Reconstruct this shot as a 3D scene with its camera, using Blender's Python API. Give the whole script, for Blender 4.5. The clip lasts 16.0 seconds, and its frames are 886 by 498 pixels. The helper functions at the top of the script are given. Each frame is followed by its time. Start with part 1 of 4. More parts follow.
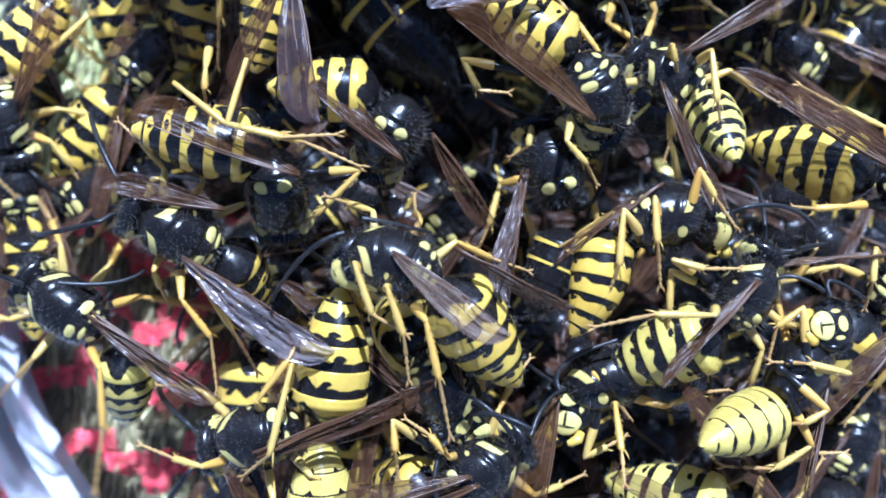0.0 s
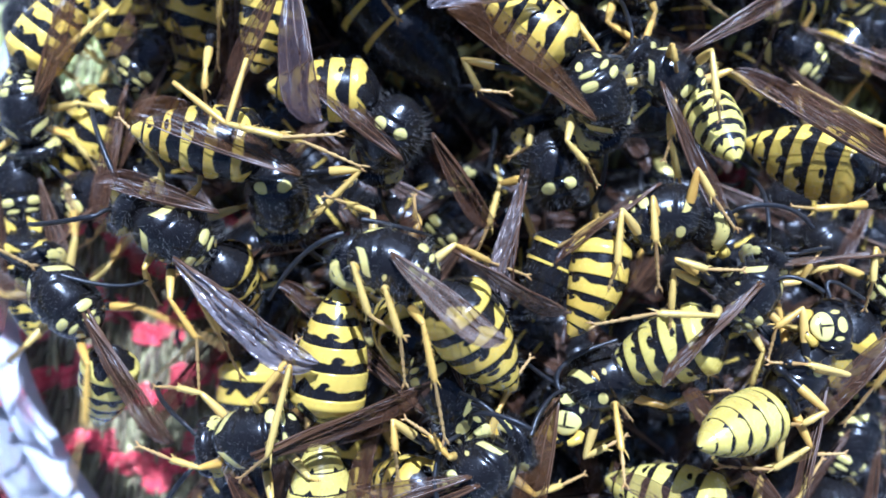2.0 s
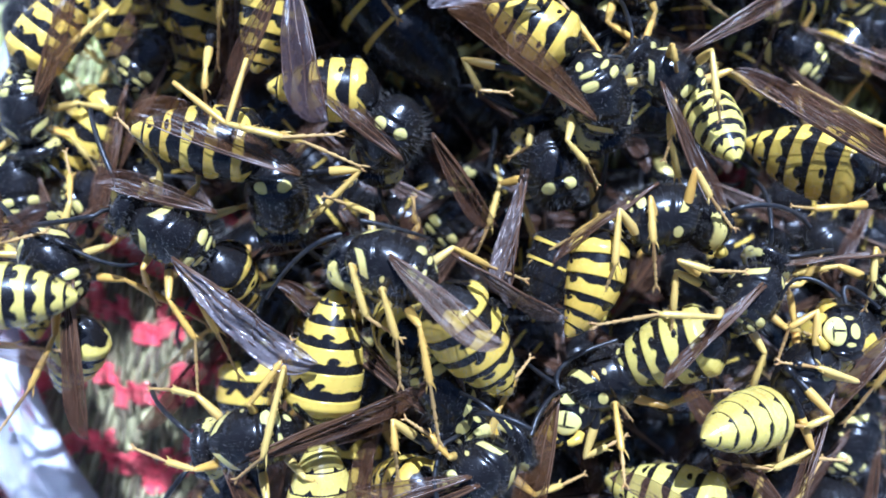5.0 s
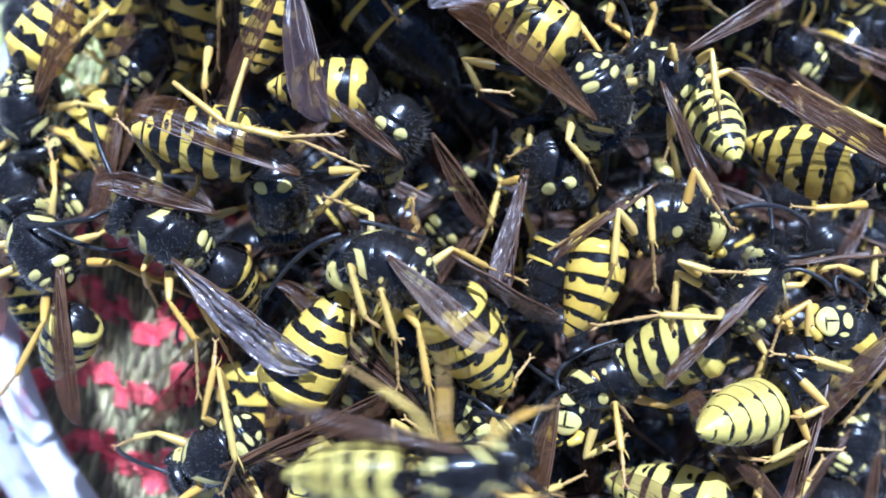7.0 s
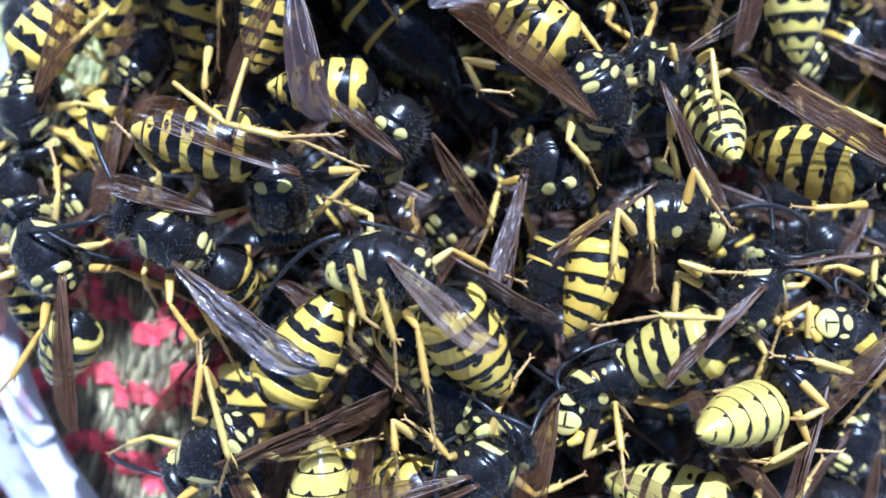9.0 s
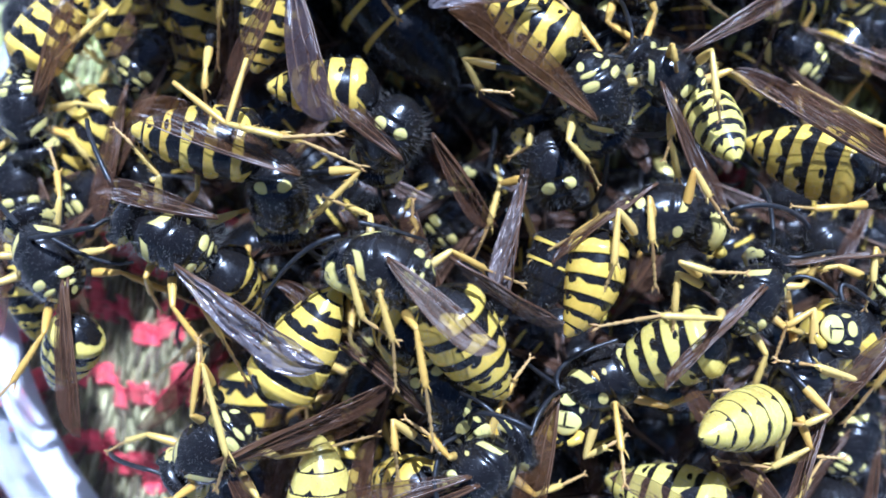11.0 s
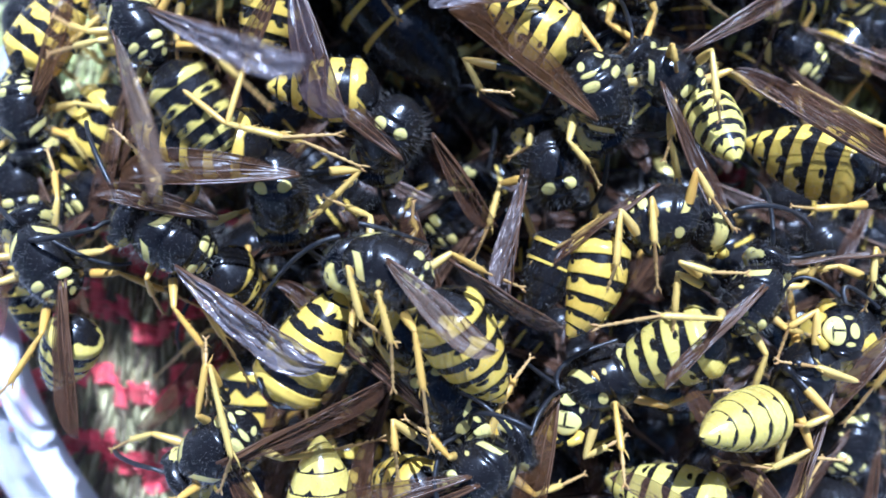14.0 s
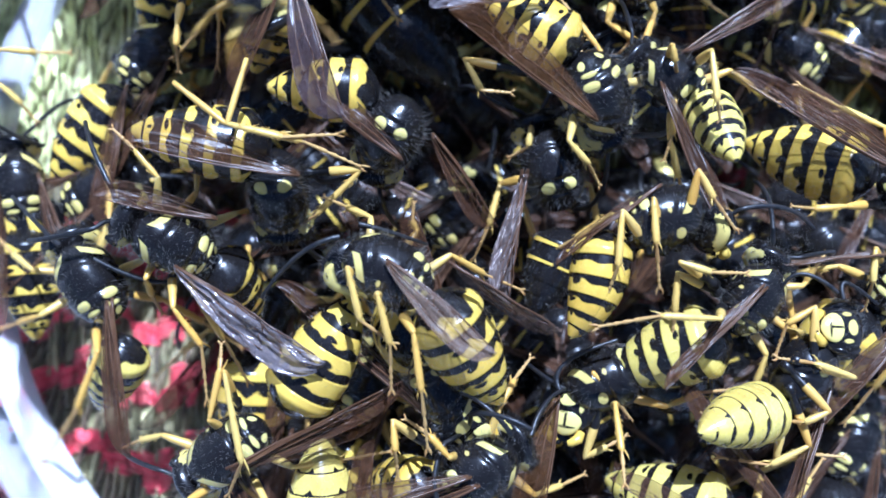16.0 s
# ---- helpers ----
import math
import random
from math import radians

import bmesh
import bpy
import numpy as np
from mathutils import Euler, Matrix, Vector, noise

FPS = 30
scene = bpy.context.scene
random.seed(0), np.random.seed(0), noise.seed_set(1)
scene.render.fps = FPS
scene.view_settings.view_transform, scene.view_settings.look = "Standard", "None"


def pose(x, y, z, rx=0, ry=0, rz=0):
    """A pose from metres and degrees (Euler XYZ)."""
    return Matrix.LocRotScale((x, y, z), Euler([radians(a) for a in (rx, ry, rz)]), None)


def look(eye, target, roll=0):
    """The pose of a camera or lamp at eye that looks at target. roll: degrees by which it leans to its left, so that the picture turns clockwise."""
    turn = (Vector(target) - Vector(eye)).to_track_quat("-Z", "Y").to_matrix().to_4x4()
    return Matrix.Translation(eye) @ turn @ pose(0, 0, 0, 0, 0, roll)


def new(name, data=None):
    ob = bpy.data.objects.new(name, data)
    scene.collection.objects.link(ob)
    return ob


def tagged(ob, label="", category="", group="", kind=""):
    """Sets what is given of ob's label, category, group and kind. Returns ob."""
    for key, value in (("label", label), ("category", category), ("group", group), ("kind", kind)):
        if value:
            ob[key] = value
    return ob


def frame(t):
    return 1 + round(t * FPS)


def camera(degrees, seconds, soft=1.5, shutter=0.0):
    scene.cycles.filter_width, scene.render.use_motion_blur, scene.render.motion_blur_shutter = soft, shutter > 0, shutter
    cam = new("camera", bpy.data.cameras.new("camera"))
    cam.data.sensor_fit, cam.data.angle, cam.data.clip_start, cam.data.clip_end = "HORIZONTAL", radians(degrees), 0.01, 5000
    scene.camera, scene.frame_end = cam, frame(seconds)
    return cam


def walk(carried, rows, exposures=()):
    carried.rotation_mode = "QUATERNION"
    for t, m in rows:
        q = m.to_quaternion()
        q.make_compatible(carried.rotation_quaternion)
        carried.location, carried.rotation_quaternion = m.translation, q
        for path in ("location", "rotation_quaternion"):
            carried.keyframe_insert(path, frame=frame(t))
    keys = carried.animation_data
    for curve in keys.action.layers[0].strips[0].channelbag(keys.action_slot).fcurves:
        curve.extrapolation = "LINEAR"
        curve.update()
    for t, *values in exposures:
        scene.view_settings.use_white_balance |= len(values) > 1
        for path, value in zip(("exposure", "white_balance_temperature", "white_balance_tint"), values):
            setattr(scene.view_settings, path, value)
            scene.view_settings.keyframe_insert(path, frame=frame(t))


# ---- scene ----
cam = camera(40, 16.0, soft=1.7, shutter=0.5)
EYE = Vector((0, 0, 0.0735))
cam.data.dof.use_dof, cam.data.dof.focus_distance, cam.data.dof.aperture_fstop = True, 0.0625, 46.0
walk(cam, [(0.0, pose(EYE.x, EYE.y, EYE.z)), (16.0, pose(EYE.x, EYE.y, EYE.z))],
     exposures=[(0.0, 0.65, 4450, 14), (16.0, 0.65, 4450, 14)])

# ---- light: high sun and clear sky ----
SUN_FROM = Vector((0.12, 0.62, 0.77)).normalized()
sky = bpy.data.worlds.new("sky")
scene.world = sky
sky.use_nodes = True
sky_tex = sky.node_tree.nodes.new("ShaderNodeTexSky")
sky_tex.sky_type, sky_tex.sun_disc = "NISHITA", False
sky_tex.sun_elevation = math.asin(SUN_FROM.z)
sky_tex.sun_rotation = math.atan2(SUN_FROM.x, SUN_FROM.y)
sky.node_tree.links.new(sky_tex.outputs[0], sky.node_tree.nodes["Background"].inputs[0])
sky.node_tree.nodes["Background"].inputs[1].default_value = 0.040
sun = new("sun", bpy.data.lights.new("sun", "SUN"))
sun.data.energy, sun.data.angle, sun.data.color = 5.0, radians(0.5), (1.0, 0.97, 0.93)
sun.matrix_basis = look(SUN_FROM * 2, (0, 0, 0))

MM = 0.001
FLOOR = -7.0
rng = random.Random(7)


# ---- materials ----
def mat(name):
    m = bpy.data.materials.new(name)
    m.use_nodes = True
    return m, m.node_tree.nodes, m.node_tree.links, m.node_tree.nodes["Principled BSDF"]


def noise_node(nodes, links, scale, detail=3.0):
    co = nodes.new("ShaderNodeTexCoord")
    n = nodes.new("ShaderNodeTexNoise")
    n.inputs["Scale"].default_value, n.inputs["Detail"].default_value = scale, detail
    links.new(co.outputs["Object"], n.inputs["Vector"])
    return n


def mixc(nodes, links, fac, a, b):
    m = nodes.new("ShaderNodeMix")
    m.data_type = "RGBA"
    for sock, v in ((m.inputs[0], fac), (m.inputs[6], a), (m.inputs[7], b)):
        if isinstance(v, (tuple, float, int)):
            sock.default_value = v if not isinstance(v, tuple) else (*v, 1)
        else:
            links.new(v, sock)
    return m.outputs[2]


def remap(nodes, links, v, a, b, c=0.0, d=1.0):
    m = nodes.new("ShaderNodeMapRange")
    for i, x in enumerate((a, b, c, d)):
        m.inputs[i + 1].default_value = x
    links.new(v, m.inputs[0])
    return m.outputs[0]


def add_bump(nodes, links, bsdf, height, dist, strength=0.5):
    b = nodes.new("ShaderNodeBump")
    b.inputs["Strength"].default_value, b.inputs["Distance"].default_value = strength, dist
    links.new(height, b.inputs["Height"])
    links.new(b.outputs[0], bsdf.inputs["Normal"])


def make_cuticle(name, yellow, orange, rough, stain=None):
    """Black shell with yellow markings where the attribute 'pattern' is positive."""
    m, nodes, links, bsdf = mat(name)
    at = nodes.new("ShaderNodeAttribute")
    at.attribute_name = "pattern"
    n1 = noise_node(nodes, links, 2600.0)
    n2 = noise_node(nodes, links, 420.0)
    jig = nodes.new("ShaderNodeMath")
    jig.operation = "MULTIPLY_ADD"
    links.new(n1.outputs[0], jig.inputs[0])
    jig.inputs[1].default_value = 0.10
    links.new(at.outputs["Fac"], jig.inputs[2])
    fac = remap(nodes, links, jig.outputs[0], 0.03, 0.085)
    info = nodes.new("ShaderNodeObjectInfo")
    tint = mixc(nodes, links, info.outputs["Random"], yellow, orange)
    tint = mixc(nodes, links, remap(nodes, links, n2.outputs[0], 0.47, 0.85), tint, stain or (yellow[0] * 0.66, yellow[1] * 0.52, yellow[2] * 0.45))
    dark = mixc(nodes, links, n2.outputs[0], (0.006, 0.0055, 0.006), (0.016, 0.0135, 0.012))
    links.new(mixc(nodes, links, fac, dark, tint), bsdf.inputs["Base Color"])
    links.new(remap(nodes, links, n1.outputs[0], 0.3, 0.7, rough - 0.06, rough + 0.10), bsdf.inputs["Roughness"])
    bsdf.inputs["Specular IOR Level"].default_value = 0.5
    add_bump(nodes, links, bsdf, n1.outputs[0], 0.00003, 0.28)
    return m


def make_plain(name, a, b, scale, rough, bump=0.00002):
    m, nodes, links, bsdf = mat(name)
    n = noise_node(nodes, links, scale)
    links.new(mixc(nodes, links, remap(nodes, links, n.outputs[0], 0.3, 0.7), a, b), bsdf.inputs["Base Color"])
    links.new(remap(nodes, links, n.outputs[0], 0.3, 0.7, rough - 0.05, rough + 0.08), bsdf.inputs["Roughness"])
    add_bump(nodes, links, bsdf, n.outputs[0], bump, 0.5)
    return m


CUTICLE = make_cuticle("wasp_cuticle", (0.76, 0.55, 0.085), (0.75, 0.49, 0.060), 0.23)
PALE_CUTICLE = make_cuticle("wasp_cuticle_lemon", (0.75, 0.61, 0.135), (0.73, 0.57, 0.11), 0.23)
LEMON = make_cuticle("wasp_thorax", (0.72, 0.62, 0.19), (0.70, 0.57, 0.15), 0.19)
LEG = make_cuticle("wasp_leg", (0.72, 0.52, 0.13), (0.66, 0.38, 0.06), 0.30, (0.42, 0.17, 0.03))
FOOT = make_plain("wasp_foot", (0.60, 0.41, 0.13), (0.40, 0.18, 0.05), 700.0, 0.42)
EYE_MAT = make_plain("wasp_eye", (0.004, 0.004, 0.005), (0.014, 0.011, 0.009), 2500.0, 0.12, 0.00001)
HORN = make_plain("wasp_antenna", (0.008, 0.009, 0.012), (0.025, 0.022, 0.02), 3000.0, 0.38)
HAIR = make_plain("wasp_hair", (0.42, 0.385, 0.33), (0.13, 0.115, 0.095), 300.0, 0.4)
VEIN = make_plain("wing_vein", (0.07, 0.032, 0.014), (0.12, 0.06, 0.025), 900.0, 0.3)


def make_membrane(name, tone, alpha, rough, metal=0.0):
    m, nodes, links, bsdf = mat(name)
    n = noise_node(nodes, links, 700.0)
    big = noise_node(nodes, links, 190.0, 1.0)
    amber = mixc(nodes, links, remap(nodes, links, big.outputs[0], 0.35, 0.68), tone, (tone[0] * 1.15, tone[1] * 0.88, tone[2] * 0.65) if metal < 0.1 else tuple(c * 1.2 for c in tone))
    links.new(mixc(nodes, links, n.outputs[0], amber, tuple(c * 0.5 for c in tone)), bsdf.inputs["Base Color"])
    clear = nodes.new("ShaderNodeMath")
    clear.operation = "ADD"
    links.new(remap(nodes, links, n.outputs[0], 0.3, 0.7, alpha - 0.08, alpha + 0.10), clear.inputs[0])
    links.new(remap(nodes, links, big.outputs[0], 0.3, 0.7, 0.12, -0.16), clear.inputs[1])
    links.new(clear.outputs[0], bsdf.inputs["Alpha"])
    bsdf.inputs["Roughness"].default_value = rough + 0.08
    bsdf.inputs["Specular IOR Level"].default_value = 0.9 if metal > 0.1 else 0.38
    bsdf.inputs["Metallic"].default_value = metal
    if metal > 0.1:
        n = noise_node(nodes, links, 1200.0, 4.0)
    add_bump(nodes, links, bsdf, n.outputs[0], 0.0001 if metal > 0.1 else 0.00006, 0.8)
    # a thin film: part of the light comes through from behind
    glow, clear_bsdf, film, out = (nodes.new(k) for k in ("ShaderNodeBsdfTranslucent", "ShaderNodeBsdfTransparent", "ShaderNodeMixShader", "ShaderNodeMixShader"))
    links.new(bsdf.inputs["Base Color"].links[0].from_socket, glow.inputs["Color"])
    links.new(clear.outputs[0], film.inputs[0])
    links.new(clear_bsdf.outputs[0], film.inputs[1])
    links.new(glow.outputs[0], film.inputs[2])
    out.inputs[0].default_value = 0.32
    links.new(bsdf.outputs[0], out.inputs[1])
    links.new(film.outputs[0], out.inputs[2])
    links.new(out.outputs[0], nodes["Material Output"].inputs["Surface"])
    return m


MEMBRANE = make_membrane("wing_membrane", (0.22, 0.115, 0.045), 0.30, 0.20)
MEMBRANE_SILVER = make_membrane("wing_membrane_silvery", (0.42, 0.36, 0.36), 0.62, 0.10, 0.15)
MEMBRANE_CRUMPLED = make_membrane("wing_membrane_crumpled", (0.34, 0.27, 0.24), 0.84, 0.16, 0.25)
MEMBRANE_BEIGE = make_membrane("wing_membrane_beige", (0.33, 0.25, 0.19), 0.50, 0.32)
MEMBRANE_MAUVE = make_membrane("wing_membrane_mauve", (0.13, 0.095, 0.10), 0.62, 0.22)
MEMBRANE_THICK = make_membrane("wing_membrane_folded", (0.15, 0.085, 0.05), 0.45, 0.20)


# ---- mesh helpers ----
def grid_mesh(name, verts, nu, nv, material, attr=None, closed=True, caps=True):
    """nu rings of nv points each; verts in millimetres."""
    faces = []
    for i in range(nu - 1):
        for j in range(nv if closed else nv - 1):
            k = (j + 1) % nv
            faces.append((i * nv + j, (i + 1) * nv + j, (i + 1) * nv + k, i * nv + k))
    if caps and closed:
        faces.append(tuple(range(nv)))
        faces.append(tuple(reversed(range((nu - 1) * nv, nu * nv))))
    return finish(name, verts, faces, material, attr)


def finish(name, verts, faces, material, attr=None, smooth=True):
    me = bpy.data.meshes.new(name)
    me.from_pydata([(v[0] * MM, v[1] * MM, v[2] * MM) for v in verts], [], faces)
    me.materials.append(material)
    if attr is not None:
        a = me.attributes.new("pattern", "FLOAT", "POINT")
        a.data.foreach_set("value", np.asarray(attr, dtype=np.float32))
    bm = bmesh.new()
    bm.from_mesh(me)
    bmesh.ops.recalc_face_normals(bm, faces=bm.faces)
    bm.to_mesh(me)
    bm.free()
    if smooth:
        me.polygons.foreach_set("use_smooth", [True] * len(me.polygons))
    me.update()
    return me


def tube(points, radii, nv=8):
    """Verts and faces of a tapered tube along points (mm)."""
    pts = [Vector(p) for p in points]
    verts, faces = [], []
    side = None
    for i, p in enumerate(pts):
        d = (pts[min(i + 1, len(pts) - 1)] - pts[max(i - 1, 0)]).normalized()
        if side is None:
            side = d.orthogonal().normalized()
        side = (side - d * side.dot(d)).normalized()
        up = d.cross(side)
        for j in range(nv):
            a = 2 * math.pi * j / nv
            verts.append(p + (side * math.cos(a) + up * math.sin(a)) * radii[i])
    for i in range(len(pts) - 1):
        for j in range(nv):
            k = (j + 1) % nv
            faces.append((i * nv + j, (i + 1) * nv + j, (i + 1) * nv + k, i * nv + k))
    faces.append(tuple(range(nv)))
    faces.append(tuple(reversed(range((len(pts) - 1) * nv, len(pts) * nv))))
    return verts, faces


def merge(pieces):
    verts, faces = [], []
    for v, f in pieces:
        o = len(verts)
        verts += v
        faces += [tuple(i + o for i in q) for q in f]
    return verts, faces


def gauss(x, w):
    return math.exp(-(x / w) ** 2)


# ---- the wasp's shared meshes ----
CUTS = [0.0, 0.24, 0.43, 0.60, 0.75, 0.88, 1.0]
GASTER = 7.4


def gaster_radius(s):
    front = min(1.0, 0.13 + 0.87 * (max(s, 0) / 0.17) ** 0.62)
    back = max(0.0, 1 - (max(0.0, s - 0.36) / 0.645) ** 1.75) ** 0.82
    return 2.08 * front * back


def gaster_pattern(seg, u, phi, kind, var=0):
    """Positive where yellow. u: 0 front to 1 rear of the ring; phi: 0 on the back, pi on the belly."""
    a = abs(phi)
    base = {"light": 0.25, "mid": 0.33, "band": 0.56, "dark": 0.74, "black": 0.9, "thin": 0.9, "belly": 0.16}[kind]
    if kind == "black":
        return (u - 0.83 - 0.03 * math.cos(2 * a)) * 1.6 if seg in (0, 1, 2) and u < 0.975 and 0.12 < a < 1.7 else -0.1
    if kind == "thin":
        if seg > 1 or u > 0.965:
            return -0.1
        return (u - 0.80 - 0.03 * math.cos(2 * a) - 0.5 * gauss(a, 0.09 if seg == 0 else 0.02) - 0.12 * max(0.0, a - 1.7)) * 1.6
    if kind == "belly" and a > 1.9:
        if seg == 5:
            return 0.4 if u < 0.97 else -0.1
        edge = 0.08 + 0.26 * max(gauss(a - 2.62, 0.035), gauss(a - 2.48, 0.035), gauss(a - 2.55, 0.09) * 0.4)
        return u - edge
    if kind == "dark":
        base = (0.88, 0.87, 0.84, 0.80, 0.7, 0.4)[seg]
        w = base + 0.05 * math.cos(3 * a)
        return (u - w) * 1.6 if u < 0.965 else -0.1
    if a < 2.05:
        w = base + (0.10 if seg == 0 else 0.0)
        w += (0.34 if seg in (0, 1) else 0.24 + 0.06 * math.sin(1.9 * var + seg)) * gauss(a, 0.20 + 0.05 * (seg == 0) + 0.03 * var)
        w += 0.08 * gauss(a - 1.45, 0.35) + 0.04 * math.sin((7 - var) * a + seg + 2.3 * var)
        w += 0.06 * math.sin(3.3 * a + 2.1 * seg) * math.sin(5.1 * phi + seg + 1.3 * var)
        v = u - w
        c = min(0.80, w + (0.16 if kind == "mid" else 0.24))
        side = 0.72 + 0.08 * var * (seg - 2) * 0.5 + 0.14 * math.sin(2.7 * seg + (0.8 if phi > 0 else 0) + 1.7 * var)
        spot = math.hypot((u - c) / (0.13 + 0.03 * math.sin(3.1 * seg + var)), (a - side) / (0.22 - 0.04 * var + 0.06 * math.sin(2.2 * seg + 1.9 * var))) - 1.0
        if 0 < seg < 5:
            neck = max(abs(a - side + 0.10) / 0.11 - 1, (u - c) * 4)
            v = min(v, spot * 0.16, neck * 0.16 if (kind == "mid" and (seg + var) % 3) or seg == 2 else 9)
        if seg == 5:
            v = min(u - 0.14 - 0.3 * gauss(a, 0.16), 0.84 - u)
        return min(v, (1.0 - u) * 1.2 + 0.02)
    w = base * 0.8 + 0.20 * gauss(a - 2.55, 0.20) + 0.12 * gauss(a - math.pi, 0.18)
    v = u - w
    return min(v, (a - 2.05) * 0.6 - 0.01)


def make_gaster(kind, var=0):
    out = []
    nv = 60
    for seg in range(6):
        s0, s1 = CUTS[seg], CUTS[seg + 1]
        verts, attr = [], []
        us = [-0.12 if seg else 0.0] + [i / 15 for i in range(16)] + [1.0]
        for n, u in enumerate(us):
            s = s0 + (s1 - s0) * u
            r = gaster_radius(min(s, 0.9985))
            r *= 0.968 + 0.042 * max(u, 0)
            if n == len(us) - 1:
                r *= 0.90
            for j in range(nv):
                phi = 2 * math.pi * j / nv
                a = phi if phi <= math.pi else phi - 2 * math.pi
                flat = 0.90 if abs(a) > math.pi / 2 else 0.97
                belly = 0.975 if abs(a) > 2.05 else 1.0
                y, z = r * math.sin(a) * belly, r * math.cos(a) * flat * belly
                verts.append((-(s - s0) * GASTER, y, z - 0.12 * math.sin(math.pi * s)))
                attr.append(gaster_pattern(seg, max(0, u), a, kind, var))
        out.append(grid_mesh("abdomen_" + kind, verts, len(us), nv, CUTICLE, attr))
    return out


GASTERS = {k: make_gaster(k) for k in ("light", "mid", "band", "dark", "black", "thin", "belly")}
VARIANTS = {k: [GASTERS[k], make_gaster(k, 1), make_gaster(k, 2)] for k in ("light", "mid", "band")}


def thorax_shape(x, a):
    """Radius factor pair at x (mm) and angle a from the back."""
    e = max(0.0, 1 - (abs(x - 0.15) / 2.42) ** 2.4) ** 0.5
    r = 1.72 * e
    top = max(0.0, math.cos(a))
    r *= 1 - top * (0.10 * gauss(x + 0.62, 0.14) + 0.12 * gauss(x + 1.32, 0.12) + 0.16 * gauss(x + 1.9, 0.35))
    r *= 1 - 0.06 * gauss(x - 1.35 + 0.55 * abs(a), 0.11)
    return r


def thorax_pattern(x, a, marks="full"):
    b = abs(a)
    v = -1.0
    line = abs((x - 1.98) + (b - 0.42) * 1.05) * 0.7
    v = max(v, 0.17 - line) if 0.35 < b < 1.25 and x > 0.5 else v
    if marks == "two":
        return 0.33 - (abs((x + 0.90) * 1.0) ** 2.4 + abs((b - 0.42) * 1.3) ** 2.4) ** (1 / 2.4)
    v = max(v, 0.15 - math.hypot((x - 0.30) * 1.2, (b - 1.02) * 1.2))
    v = max(v, 0.30 - math.hypot((x - 0.75) * 1.1, (b - 1.85) * 1.4))
    v = max(v, 0.31 - (abs((x + 0.90) * 1.15) ** 2.6 + abs((b - 0.56) * (1.05 + 0.5 * (x + 0.90))) ** 2.6) ** (1 / 2.6))
    v = max(v, 0.17 - math.hypot((x + 1.47) * 1.2, (b - 0.50) * 0.46))
    v = max(v, 0.20 - math.hypot((x + 1.92) * 1.1, (b - 0.80) * 0.8))
    return v


def make_thorax(marks):
    nu, nv = 72, 72
    verts, attr = [], []
    for i in range(nu):
        t = i / (nu - 1)
        x = 0.15 + 2.40 * math.cos(math.pi * t)
        for j in range(nv):
            phi = 2 * math.pi * j / nv
            a = phi if phi <= math.pi else phi - 2 * math.pi
            r = thorax_shape(x, a)
            verts.append((x, r * math.sin(a) * 0.98, r * math.cos(a) * 1.02))
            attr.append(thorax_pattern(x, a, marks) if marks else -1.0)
    return grid_mesh("thorax", verts, nu, nv, LEMON, attr)


THORAXES = {k: make_thorax(k) for k in ("full", "two", "")}


def make_fuzz():
    r = random.Random(3)
    pieces = []
    for _ in range(620):
        x = r.uniform(-2.0, 2.2)
        a = r.gauss(0, 1.3)
        rad = thorax_shape(x, a)
        n = Vector((0.35 * (x - 0.1) + r.gauss(0, 0.25), math.sin(a) + r.gauss(0, 0.2), math.cos(a) + r.gauss(0, 0.2))).normalized()
        p = Vector((x, rad * math.sin(a) * 0.97, rad * math.cos(a) * 1.01))
        ln = r.uniform(0.2, 0.7) * (0.35 + 0.65 * abs(math.sin(a)) ** 2 + 0.3 * (abs(x) > 1.5))
        q = p + n * ln + Vector((r.gauss(0, 0.06), r.gauss(0, 0.06), r.gauss(0, 0.06)))
        pieces.append(tube([p, (p + q) / 2, q], [0.006, 0.0045, 0.0015], 3))
    v, f = merge(pieces)
    return finish("fuzz", v, f, HAIR)


FUZZ = make_fuzz()


def make_bristles():
    """Short hairs of the abdomen's rear half and flanks."""
    r = random.Random(5)
    pieces = []
    for _ in range(420):
        s, a = r.uniform(0.1, 0.98), r.uniform(-math.pi, math.pi)
        rad = gaster_radius(s)
        p = Vector((-s * GASTER, rad * math.sin(a), rad * math.cos(a) * 0.95))
        n = Vector((-0.8, math.sin(a), math.cos(a))).normalized()
        q = p + n * r.uniform(0.12, 0.34)
        pieces.append(tube([p, q], [0.007, 0.002], 3))
    v, f = merge(pieces)
    return finish("bristle_coat", v, f, HAIR)


BRISTLES = make_bristles()


def make_head_fuzz():
    r = random.Random(8)
    pieces = []
    for _ in range(320):
        d = Vector((r.gauss(-0.1, 0.7), r.gauss(0, 0.8), abs(r.gauss(0.4, 0.7)) - 0.2)).normalized()
        p = Vector((d.x * (0.9 if d.x > 0 else 0.65), d.y * 1.65, d.z * 1.5))
        q = p + (d + Vector((r.gauss(0, 0.3), r.gauss(0, 0.3), r.gauss(0, 0.3)))) * r.uniform(0.15, 0.45)
        pieces.append(tube([p, q], [0.006, 0.0015], 3))
    v, f = merge(pieces)
    return finish("head_fuzz", v, f, HAIR)


HEAD_FUZZ = make_head_fuzz()


